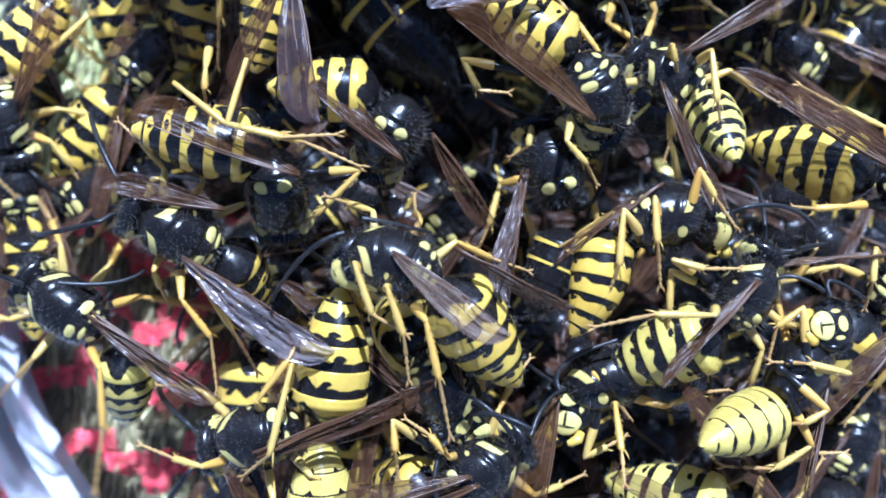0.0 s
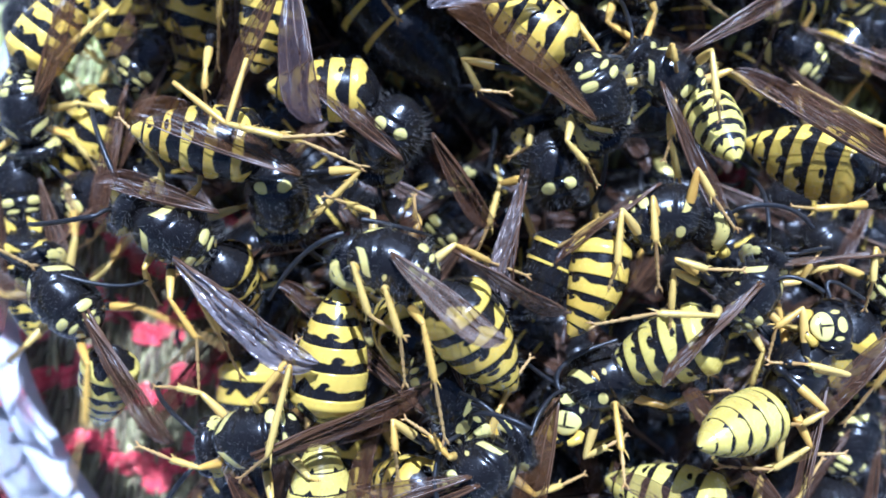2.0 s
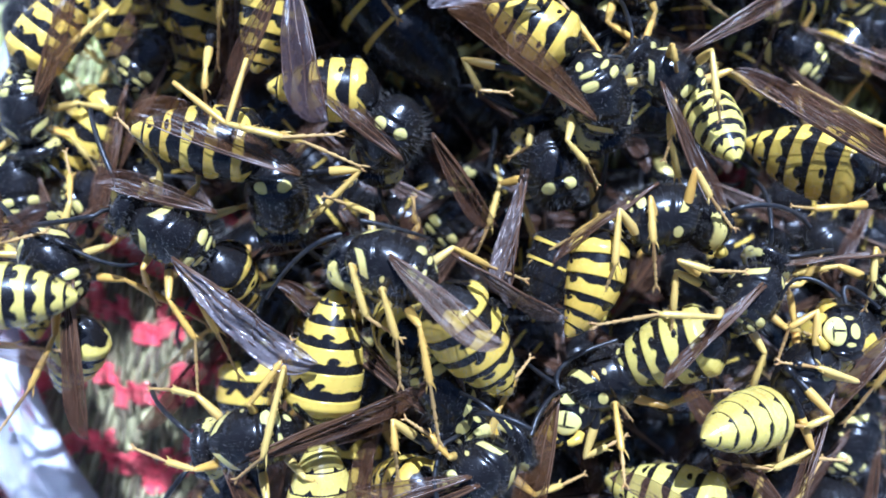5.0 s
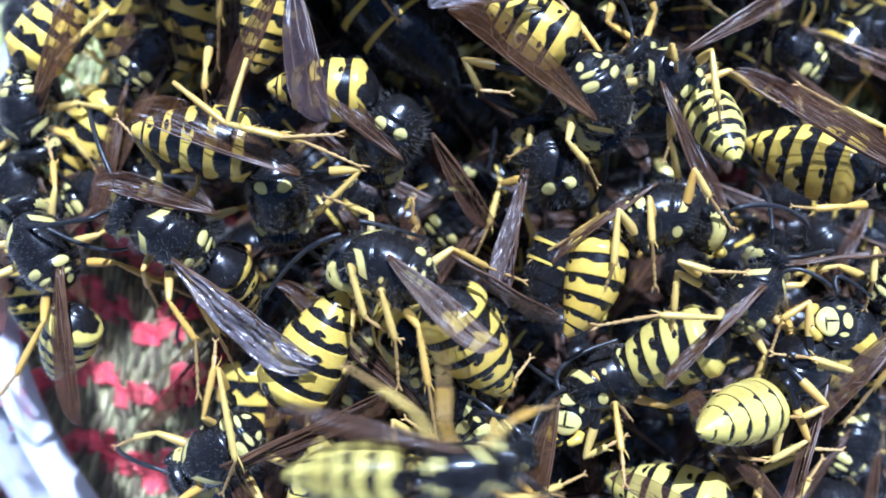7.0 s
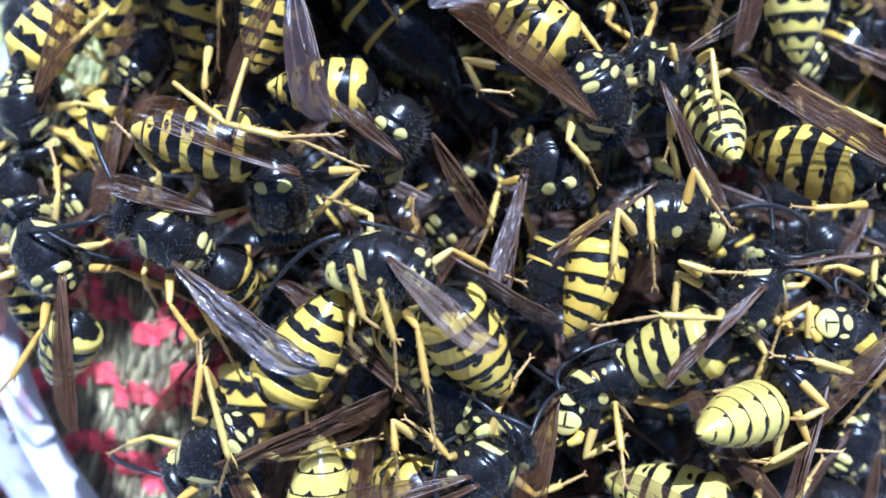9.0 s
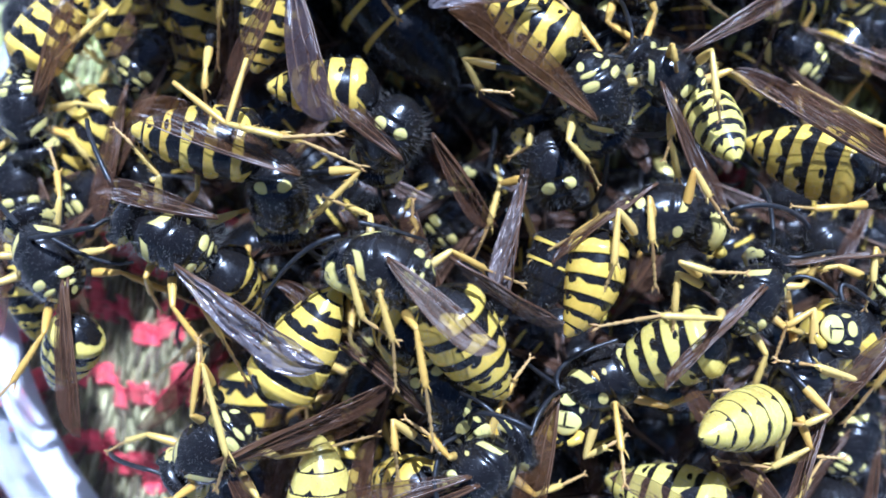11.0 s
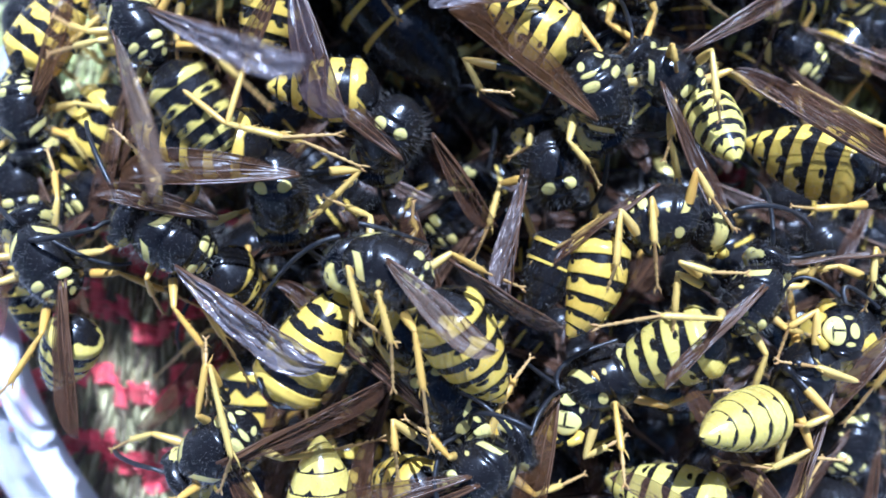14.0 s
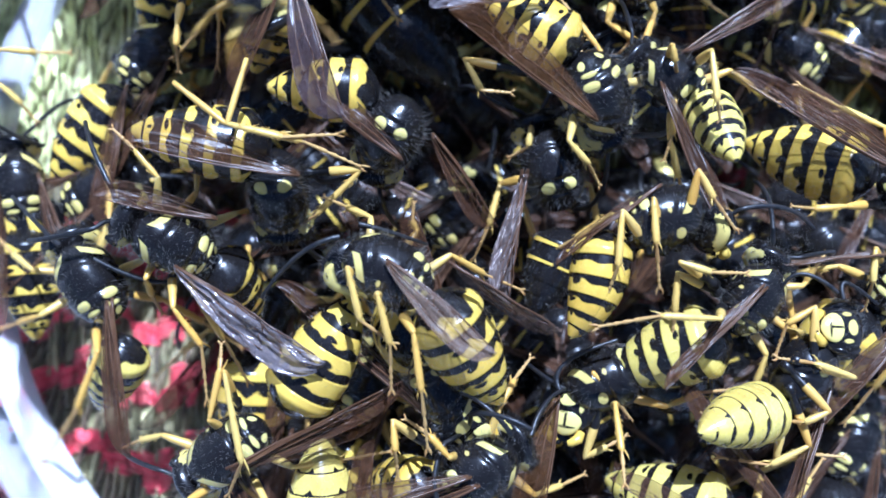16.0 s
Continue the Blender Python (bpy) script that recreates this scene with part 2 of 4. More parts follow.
def ellipsoid(c, r, nu=14, nv=18):
    verts = []
    for i in range(nu):
        t = math.pi * (i + 0.02) / (nu - 0.96)
        for j in range(nv):
            p = 2 * math.pi * j / nv
            verts.append((c[0] + r[0] * math.cos(t), c[1] + r[1] * math.sin(t) * math.cos(p), c[2] + r[2] * math.sin(t) * math.sin(p)))
    return verts, nu, nv


def make_head():
    v, nu, nv = ellipsoid((0, 0, 0), (0.90, 1.66, 1.50), 40, 48)
    attr, out = [], []
    for x, y, z in v:
        if x < 0:
            x *= 0.72
        y *= 1 - 0.10 * max(0, -z)
        out.append((x, y, z))
        p = -1.0
        if x > 0.1:
            p = max(p, 0.42 - math.hypot(y * 0.9, (z - 0.55) * 1.3))
            p = max(p, 0.16 - math.hypot((abs(y) - 0.78) * 1.2, (z - 0.25) * 0.5))
        else:
            p = max(p, 0.24 - abs(x + 0.22) if abs(y) > 0.8 and z < 1.0 else -1)
        attr.append(p)
    return grid_mesh("head", out, nu, nv, LEMON, attr)


HEAD = make_head()


def make_eye(s):
    v, nu, nv = ellipsoid((0, 0, 0), (0.50, 0.36, 0.98), 20, 24)
    out = []
    for x, y, z in v:
        notch = 0.22 * gauss(z - 0.15, 0.35)
        out.append((x + 0.20, s * (1.30 + y - 0.12 * abs(z) + (notch if y < 0 else 0)), z + 0.22))
    return grid_mesh("eye", out, nu, nv, EYE_MAT)


EYES = [make_eye(1), make_eye(-1)]


def make_clypeus():
    v, nu, nv = ellipsoid((0, 0, 0), (0.30, 0.86, 0.78), 24, 30)
    attr, out = [], []
    for x, y, z in v:
        out.append((x + 0.70, y * (1 - 0.18 * max(0, -z)), z - 0.62))
        bar = max(abs(y) - 0.055, -z - 0.22)
        cross = max(abs(z + 0.25) - 0.05, abs(y) - 0.6)
        attr.append(min(bar, cross, 0.3))
    return grid_mesh("clypeus", out, nu, nv, LEMON, attr)


CLYPEUS = make_clypeus()


def make_mandible(s):
    pts = [(0.45, s * 0.85, -1.15), (0.72, s * 0.80, -1.45), (0.86, s * 0.45, -1.70), (0.88, s * 0.08, -1.80)]
    v, f = tube(pts, [0.26, 0.30, 0.22, 0.07], 10)
    return finish("mandible", v, f, CUTICLE, [0.4] * 30 + [-0.5] * 10)


MANDIBLES = [make_mandible(1), make_mandible(-1)]


def make_antenna(s, droop):
    pts, rad = [(0.72, s * 0.42, 0.35), (1.0, s * 0.75, 0.70), (1.15, s * 1.15, 1.05)], [0.10, 0.13, 0.12]
    p = Vector(pts[-1])
    for i in range(11):
        t = i / 10
        d = Vector((0.80 - 0.4 * t * droop, s * (0.75 - 0.5 * t), 0.30 - 0.9 * t * droop)).normalized()
        p = p + d * 0.40
        pts += [tuple(p - d * 0.02), tuple(p)]
        rad += [0.155 - 0.02 * t, 0.132 - 0.02 * t]
    rad[-1] = 0.06
    v, f = tube(pts, rad, 8)
    return finish("antenna", v, f, HORN)


ANTENNAE = {d: [make_antenna(1, d), make_antenna(-1, d)] for d in (0.2, 1.0, 1.7)}


def make_femur(pale=False):
    """The end at the knee is the origin; it runs back along -x."""
    pts = [(-3.4, 0, 0), (-2.9, 0, 0), (-2.7, 0, 0), (-2.2, 0, 0), (-1.3, 0, 0), (-0.5, 0, 0), (-0.06, 0, 0), (0.10, 0, 0)]
    v, f = tube(pts, [0.12, 0.14, 0.12, 0.15, 0.17, 0.15, 0.13, 0.07] if pale else [0.28, 0.33, 0.17, 0.23, 0.26, 0.20, 0.15, 0.07], 10)
    at = []
    for p in v:
        at.append(0.5 if pale or p.x > -2.0 else -0.5)
    return finish("femur", v, f, LEG, at)


def make_tibia():
    pts = [(0.0, 0, 0), (0.08, 0, 0), (0.3, 0, 0.01), (0.65, 0, 0.0), (0.92, 0, 0), (1.0, 0, 0)]
    v, f = tube(pts, [0.08, 0.125, 0.155, 0.19, 0.18, 0.09], 10)
    pieces = [(v, f)]
    for sy in (-0.1, 0.12):
        pieces.append(tube([(0.96, sy, -0.12), (1.08, sy * 2, -0.24), (1.16, sy * 2.2, -0.28)], [0.04, 0.03, 0.008], 4))
    r = random.Random(4)
    for _ in range(34):
        x, a = r.uniform(0.1, 0.95), r.uniform(0, 2 * math.pi)
        d = Vector((0, math.cos(a), math.sin(a)))
        p = Vector((x, 0, 0)) + d * 0.17
        pieces.append(tube([p, p + d * r.uniform(0.07, 0.16) + Vector((0.06, 0, 0))], [0.012, 0.003], 3))
    v, f = merge(pieces)
    return finish("tibia", v, f, LEG, [0.5] * len(v))


def make_tarsus():
    pts, rad = [(0, 0, 0)], [0.10]
    ends = [0.40, 0.58, 0.72, 0.83, 0.98]
    x = 0.0
    for i, e in enumerate(ends):
        pts += [(x + 0.03, 0, 0), (e - 0.02, 0, -0.01), (e, 0, 0)]
        k = 0.122 - 0.006 * i
        rad += [k * 0.58, k, k * 0.5]
        x = e
    pieces = [tube(pts, rad, 8)]
    for s in (-1, 1):
        pieces.append(tube([(0.97, s * 0.05, 0), (1.04, s * 0.16, 0), (1.10, s * 0.18, -0.10)], [0.05, 0.04, 0.01], 5))
    v, f = merge(pieces)
    return finish("tarsus", v, f, FOOT)


FEMUR, TIBIA, TARSUS = make_femur(), make_tibia(), make_tarsus()
FEMUR_PALE = make_femur(True)


def wing_width(t, w):
    return w * (0.10 + 0.90 * math.sin(min(1.0, t * 1.45) * math.pi / 2) ** 0.9) * math.sqrt(max(0.0, 1 - max(0.0, (t - 0.70) / 0.30) ** 2.2))


def wing_point(t, v, w, pleat):
    """t along the wing, v across it, 0 at the front edge."""
    lead = 0.22 * math.sin(math.pi * t)
    y = lead - wing_width(t, w) * v
    wrinkle = noise.noise((t * 2.2 + 11 * w, v * 7.0, 3.1)) + 0.6 * noise.noise((t * 4.5, v * 17.0 + 5 * w, 7.7))
    z = pleat * ((0.13 if pleat < 1.5 else 0.05) * math.sin(v * 6.5 + 0.8 * t) + (0.17 if pleat < 1.5 else 0.075) * wrinkle) * min(1, t * 4) + 0.25 * math.sin(t * 2.6) * (1 - v) + 0.06 * math.sin(t * 13 + v * 4)
    if pleat > 1.5:
        z += min(1, t * 4) * (0.42 * abs(noise.noise((t * 5.5 + v * 1.5, v * 3.5 - t * 3.0, 1.7 * w))) - 0.22 * abs(noise.noise((t * 12.0, v * 6.0 + t * 5, 9.1))))
    return Vector((10.4 * t, y, z))


def make_wing(w, pleat, material):
    nu, nv = 48, 30
    verts = [wing_point(i / (nu - 1) * 0.998, j / (nv - 1), w, pleat) for i in range(nu) for j in range(nv)]
    low = [p + Vector((0, 0, -0.035)) for p in verts]
    faces = []
    n = nu * nv
    for i in range(nu - 1):
        for j in range(nv - 1):
            a, b, c, d = i * nv + j, (i + 1) * nv + j, (i + 1) * nv + j + 1, i * nv + j + 1
            faces += [(a, b, c, d), (a + n, d + n, c + n, b + n)]
        faces += [(i * nv, i * nv + n, (i + 1) * nv + n, (i + 1) * nv)]
        e = i * nv + nv - 1
        faces += [(e, e + nv, e + nv + n, e + n)]
    return finish("wing", verts + low, faces, material)


def make_veins(w, pleat):
    def path(t0, v0, t1, v1, r0, r1, bow=0.0, n=14):
        pts = []
        for i in range(n):
            k = i / (n - 1)
            pts.append(wing_point(t0 + (t1 - t0) * k, v0 + (v1 - v0) * k + bow * math.sin(math.pi * k), w, pleat) + Vector((0, 0, 0.01)))
        return tube(pts, [0.62 * (r0 + (r1 - r0) * i / (n - 1)) for i in range(n)], 5)
    pieces = [path(0, 0.02, 0.93, 0.02, 0.13, 0.05), path(0, 0.10, 0.62, 0.10, 0.11, 0.08), path(0.02, 0.45, 0.55, 0.34, 0.08, 0.05, 0.05),
              path(0.02, 0.70, 0.66, 0.74, 0.06, 0.04), path(0.55, 0.34, 0.90, 0.55, 0.05, 0.02), path(0.62, 0.10, 0.90, 0.10, 0.05, 0.03, 0.16),
              path(0.42, 0.10, 0.46, 0.36, 0.05, 0.04, n=5), path(0.60, 0.12, 0.64, 0.38, 0.05, 0.04, n=5), path(0.72, 0.22, 0.76, 0.44, 0.04, 0.03, n=5),
              path(0.40, 0.38, 0.44, 0.72, 0.04, 0.03, n=5), path(0.60, 0.40, 0.64, 0.74, 0.04, 0.03, n=5), path(0.30, 0.98, 0.86, 0.97, 0.03, 0.02)]
    v, f = merge(pieces)
    return finish("wing_veining", v, f, VEIN)


WINGS = {"beige": (make_wing(1.45, 0.7, MEMBRANE_BEIGE), make_veins(1.45, 0.7)),
         "crumple": (make_wing(0.95, 1.9, MEMBRANE_CRUMPLED), make_veins(0.95, 1.9)),
         "silver": (make_wing(2.0, 1.9, MEMBRANE_SILVER), make_veins(2.0, 1.9)),
         "mauve": (make_wing(2.0, 0.3, MEMBRANE_MAUVE), make_veins(2.0, 0.3)),
         "fold": (make_wing(1.25, 0.8, MEMBRANE_THICK), make_veins(1.25, 0.8)),
         "open": (make_wing(1.85, 0.35, MEMBRANE), make_veins(1.85, 0.35))}


# ---- placing ----
def spot(px, py, z):
    """The place at height z (mm) above the jar's floor that the eye sees at a bearing given in the picture's units."""
    k = (EYE.z / MM - z) / (784 / math.tan(radians(20)))
    return Vector(((px - 784) * k, (441 - py) * k, z))


def child(name, me, parent, m):
    ob = new(name, me)
    ob.parent = parent
    ob.matrix_basis = m
    return ob


def axes(x, z, at):
    """A matrix whose x axis is x and whose z axis is nearest to z. Place in millimetres."""
    x = x.normalized()
    y = z.cross(x).normalized()
    zz = x.cross(y)
    m = Matrix((x, y, zz)).transposed().to_4x4()
    m.translation = at * MM
    return m


DEFAULT_LEGS = [
    [(1.2, .6, -1.2), (2.4, 2.5, -0.5), (3.9, 3.2, -1.8), (5.3, 3.6, -2.5)],
    [(0.2, .8, -1.4), (0.2, 3.2, -0.3), (0.7, 4.9, -1.8), (1.2, 6.8, -2.8)],
    [(-0.9, .7, -1.4), (-2.2, 3.0, -0.2), (-4.3, 4.0, -1.6), (-6.6, 5.0, -2.9)]]
TUCKED_LEGS = [
    [(1.0, .5, -1.2), (1.7, 1.35, -1.7), (1.0, 1.0, -3.2), (0.0, 0.7, -3.8)],
    [(0.2, .6, -1.4), (0.5, 1.5, -1.8), (-0.8, 1.2, -3.0), (-2.0, 0.9, -3.5)],
    [(-0.7, .5, -1.4), (-0.9, 1.6, -1.6), (-3.0, 1.5, -2.7), (-5.0, 1.1, -3.1)]]
WASPS = {}
MOVES = []


def wasp(key, T, z, H, G, label, roll=0, pitch=0, kind="mid", gs=0.0, groll=0, curl=0, face=-32, legs=(), wings=None, tuck=False, droop=1.0, nolegs=(), size=1.0, hyaw=0, gsize=1.0, ants=(), hoff=(2.5, 0, -0.95), plain=False, marks="full", pale=0, goff=0.0, gy=0.0, tone="gold"):
    """T, H, G: bearings of thorax, head and the abdomen's tip; gs: how far the tip rises (mm). legs: up to six chains of knee points."""
    at = spot(*T, z)
    d = spot(*H, z) - at
    fwd = Vector((d.x, d.y, 0)).normalized() * math.cos(radians(pitch)) + Vector((0, 0, math.sin(radians(pitch))))
    body = axes(fwd, Vector((0, 0, 1)), at) @ Matrix.Rotation(radians(roll), 4, "X")
    root = new("wasp")
    root.empty_display_size = 0.004
    tagged(root, label, "wasp", "wasps in the jar")
    root.matrix_basis = body
    inv = body.inverted()
    rot = body.to_3x3()
    irot = rot.inverted()
    sc = Matrix.Scale(size, 4)
    child("thorax", THORAXES["" if plain else marks], root, sc.copy())
    tagged(child("fuzz", FUZZ, root, sc.copy()), kind="stuff")
    # head
    up = Vector((0, 0, 1))
    fx, zx = rot @ Vector((1, 0, 0)), rot @ Vector((0, 0, 1))
    turn = Matrix.Rotation(radians(-face), 3, -fx.cross(up).normalized())
    twist = Matrix.Rotation(radians(hyaw), 3, "Z")
    hm = axes(irot @ (twist @ turn @ fx), irot @ (twist @ turn @ zx), Vector(hoff) * size) @ sc
    head = child("head", HEAD, root, hm)
    for me in EYES:
        child("eye", me, head, Matrix())
    child("clypeus", CLYPEUS, head, Matrix())
    tagged(child("head_fuzz", HEAD_FUZZ, head, Matrix()), kind="stuff")
    for me in MANDIBLES:
        child("mandible", me, head, Matrix())
    if ants:
        hinv = (body @ hm).inverted()
        for c in ants:
            a, b, e = [spot(q[0], q[1], z + q[2]) for q in c]
            pts = [hinv @ ((a * (1 - t) ** 2 + b * 2 * t * (1 - t) + e * t * t) * MM) / MM for t in [k / 12 for k in range(13)]]
            v, f = tube([q for i, p in enumerate(pts) for q in (p, p + (pts[min(i + 1, 12)] - pts[min(i, 11)]) * 0.08)], [x for k in range(13) for x in (0.16 - 0.005 * k, 0.135 - 0.005 * k)], 8)
            child("antenna", finish("antenna", v, f, HORN), head, Matrix())
    else:
        for me in ANTENNAE[droop]:
            child("antenna", me, head, Matrix.Rotation(rng.uniform(-0.15, 0.15), 4, "Z"))
    # abdomen
    rings = VARIANTS[kind][len(WASPS) % 3] if kind in VARIANTS else GASTERS[kind]
    base = body @ (Vector((-2.30 - goff, gy, -0.15)) * size * MM) / MM
    tip = spot(*G, z + gs)
    back = irot @ (tip - base)
    gm = axes(-back, Vector((0, 0, 1)), Vector((-2.30 - goff, gy, -0.15)) * size) @ Matrix.Rotation(radians(groll), 4, "X")
    first = child("abdomen", rings[0], root, gm @ Matrix.Rotation(radians(-curl * 0.5), 4, "Y") @ Matrix.Scale(size * gsize, 4))
    m = Matrix()
    for i in range(1, 6):
        m = m @ Matrix.Translation((-(CUTS[i] - CUTS[i - 1]) * GASTER * MM, 0, 0)) @ Matrix.Rotation(radians(curl / 5), 4, "Y")
        child("abdomen_segment", rings[i], first, m.copy())
    if tone == "lemon":
        for ring in [first] + list(first.children):
            ring.material_slots[0].link = "OBJECT"
            ring.material_slots[0].material = PALE_CUTICLE
    if not curl:
        tagged(child("bristle_coat", BRISTLES, first, Matrix()), kind="stuff")
    # legs
    chains = [[inv @ (spot(q[0], q[1], z + q[2]) * MM) / MM for q in c] for c in legs]
    chains = [[None] + c if len(c) == 3 else c for c in chains]
    n = len(chains)
    used = set(nolegs)
    for c in chains:
        ref = c[1]
        free = [i for i in range(6) if i not in used]
        used.add(min(free, key=lambda i: (ref - Vector((DEFAULT_LEGS[i // 2][1][0], DEFAULT_LEGS[i // 2][1][1] * (1 if i % 2 else -1), -0.5))).length))
    for i in range(6):
        if i in used:
            continue
        src = (TUCKED_LEGS if tuck else DEFAULT_LEGS)[i // 2]
        s = 1 if i % 2 else -1
        jit = [rng.uniform(-0.45, 0.45) for _ in range(6)]
        chains.append([Vector((p[0] + jit[0] * (k > 0), s * p[1] + jit[1] * (k > 0), p[2] + jit[2] * (k > 1))) * size for k, p in enumerate(src)])
    made_legs = []
    for i, c in enumerate(chains):
        hip = c[0]
        if hip is None:
            hip = Vector((max(-1.0, min(1.2, c[1].x * 0.4)), 0.8 * (1 if c[1].y > 0 else -1), -1.2))
        fm = axes(c[1] - hip, Vector((0.1, 0.2, 1)), c[1])
        leg = child("leg", FEMUR_PALE if i < pale else FEMUR, root, fm)
        fi = fm.inverted()
        for nm, me, p, q in (("tibia", TIBIA, c[1], c[2]), ("tarsus", TARSUS, c[2], c[3])):
            d = q - p
            child(nm, me, leg, fi @ axes(d, Vector((0.1, 0.2, 1)), p) @ Matrix.Diagonal((max(0.4, d.length), 1, 1, 1)))
        made_legs.append(leg)
    # wings
    made_wings = []
    if wings is None:
        wings = [("auto", 1, 14 + rng.uniform(-6, 8), "fold"), ("auto", -1, 14 + rng.uniform(-6, 8), "fold")]
    for w in wings:
        if w[0] == "auto":
            _, s, spread, style = w
            p0 = Vector((0.75, s * 1.25, 1.15)) * size
            dirn = Vector((-math.cos(radians(spread)), s * math.sin(radians(spread)), 0.07))
            wm = axes(dirn, Vector((0, 0, 1)), p0)
            if s > 0:
                wm = wm @ Matrix.Rotation(math.pi, 4, "X")
        else:
            (x0, y0, h0), (x1, y1, h1), style, tilt = w
            p0, p1 = inv @ (spot(x0, y0, z + h0) * MM) / MM, inv @ (spot(x1, y1, z + h1) * MM) / MM
            wm = axes(p1 - p0, irot @ Vector((0, 0, 1)), p0) @ Matrix.Rotation(radians(tilt), 4, "X")
            ln = (p1 - p0).length / 10.4
            wm = wm @ Matrix.Diagonal((max(0.62, min(1.08, ln)), 1, 1, 1))
        wing = child("wing", WINGS[style][0], root, wm @ sc)
        tagged(child("wing_veining", WINGS[style][1], wing, Matrix()), kind="stuff")
        made_wings.append(wing)
    WASPS[key] = dict(root=root, body=body, z=z, T=T, legs=made_legs, wings=made_wings, abdomen=first, head=head)
    return root


def go(key, rows):
    """Rows of seconds, bearing of the thorax, turn from the first pose (degrees), and optionally the rise (mm) and how far the head tips down (degrees)."""
    MOVES.append((key, rows))


# ---- the setting ----
def setting():
    m, nodes, links, bsdf = mat("white_tabletop")
    n = noise_node(nodes, links, 60.0)
    links.new(mixc(nodes, links, n.outputs[0], (0.35, 0.34, 0.346), (0.29, 0.28, 0.288)), bsdf.inputs["Base Color"])
    bsdf.inputs["Roughness"].default_value = 0.5
    add_bump(nodes, links, bsdf, n.outputs[0], 0.0003, 0.3)
    bm = bmesh.new()
    bmesh.ops.create_cube(bm, size=1.0)
    bmesh.ops.scale(bm, vec=(60, 60, 0.03), verts=bm.verts)
    bmesh.ops.translate(bm, vec=(0, 0, -0.0195 + FLOOR * MM), verts=bm.verts)
    me = bpy.data.meshes.new("ground")
    bm.to_mesh(me)
    bm.free()
    me.materials.append(m)
    tagged(new("ground", me), "smooth pale sunlit tabletop under the jar", "ground", kind="structure")

    # embroidered mat of raised stitches
    m, nodes, links, bsdf = mat("wool_stitches")
    at = nodes.new("ShaderNodeAttribute")
    at.attribute_name = "pattern"
    n = noise_node(nodes, links, 900.0)
    geo = nodes.new("ShaderNodeNewGeometry")
    olive = mixc(nodes, links, geo.outputs["Random Per Island"], (0.055, 0.038, 0.018), (0.32, 0.285, 0.13))
    lime = mixc(nodes, links, geo.outputs["Random Per Island"], (0.52, 0.54, 0.17), (0.80, 0.80, 0.36))
    red = mixc(nodes, links, geo.outputs["Random Per Island"], (0.36, 0.018, 0.03), (0.68, 0.065, 0.085))
    col = mixc(nodes, links, remap(nodes, links, at.outputs["Fac"], 0.4, 0.6), olive, red)
    col = mixc(nodes, links, remap(nodes, links, at.outputs["Fac"], 1.4, 1.6), col, lime)
    links.new(mixc(nodes, links, remap(nodes, links, n.outputs[0], 0.4, 0.9), col, (0.16, 0.10, 0.06)), bsdf.inputs["Base Color"])
    bsdf.inputs["Roughness"].default_value = 0.85
    add_bump(nodes, links, bsdf, n.outputs[0], 0.00012, 0.8)
    r = random.Random(11)
    verts, faces, attr = [], [], []
    step_x, step_y, R = 0.46, 1.5, 36.8
    cx, cy = spot(800, 400, FLOOR - 3.2).x, spot(800, 400, FLOOR - 3.2).y
    mx, my = cx, cy + 7.0
    for i in range(-80, 81):
        for j in range(-25, 26):
            x = i * step_x + r.gauss(0, 0.05)
            y = (j + 0.5 * (i % 2)) * step_y + r.gauss(0, 0.12)
            if math.hypot(x, y) > R - 0.5:
                continue
            lime_part = y + 7.0 > 3.3 + 0.9 * math.sin(x * 0.7)
            zig = abs((mx + x + 20.0 + 4.7) % 9.4 - 4.7)
            band = (my + y + 11.8 - 0.62 * zig) % 4.9
            is_red = 1.0 if band < 2.1 and not lime_part else 0.0
            lean = 0.35 if (mx + x + 20.0 + 4.7) % 9.4 > 4.7 else -0.35
            c = Vector((mx + x, my + y, FLOOR - 3.6 + r.uniform(0, 0.25)))
            lift = Vector((0, 0, 0.22))
            if is_red:
                rows = [(c + Vector((0, k * 0.36, 0)), Vector((1, r.gauss(lean, 0.10), 0)), 0.66) for k in (-1.5, -0.5, 0.5, 1.5)] if i % 2 else []
            else:
                rows = [(c, Vector((r.gauss(0.1, 0.12), 1, 0)), step_y * r.uniform(0.55, 0.85))]
            v, f = merge([tube([a - d * ln, a - d * ln * 0.5 + lift, a + d * ln * 0.5 + lift, a + d * ln], [0.07, 0.19, 0.19, 0.07], 6) for a, d, ln in rows])
            o = len(verts)
            verts += v
            faces += [tuple(q + o for q in g) for g in f]
            attr += [2.0 if lime_part else is_red] * len(v)
    me = finish("stitches", verts, faces, m, attr)
    mat_ob = new("embroidered_mat", me)
    tagged(mat_ob, "olive green and red embroidered woollen mat under the jar", "mat", kind="stuff")
    m2 = make_plain("mat_backing", (0.20, 0.17, 0.07), (0.30, 0.27, 0.12), 400.0, 0.9, 0.0001)
    v, f = tube([(mx, my, FLOOR - 4.45), (mx, my, FLOOR - 3.75)], [R - 1.2, R - 1.2], 72)
    back = new("backing", finish("backing", v, f, m2, smooth=False))
    back.parent = mat_ob

    # jar: clear, round, open at the top
    m, nodes, links, bsdf = mat("clear_plastic")
    bsdf.inputs["Base Color"].default_value = (0.97, 0.98, 1.0, 1)
    bsdf.inputs["Transmission Weight"].default_value = 1.0
    bsdf.inputs["IOR"].default_value = 1.3
    n = noise_node(nodes, links, 250.0)
    links.new(remap(nodes, links, n.outputs[0], 0.3, 0.8, 0.0, 0.12), bsdf.inputs["Roughness"])
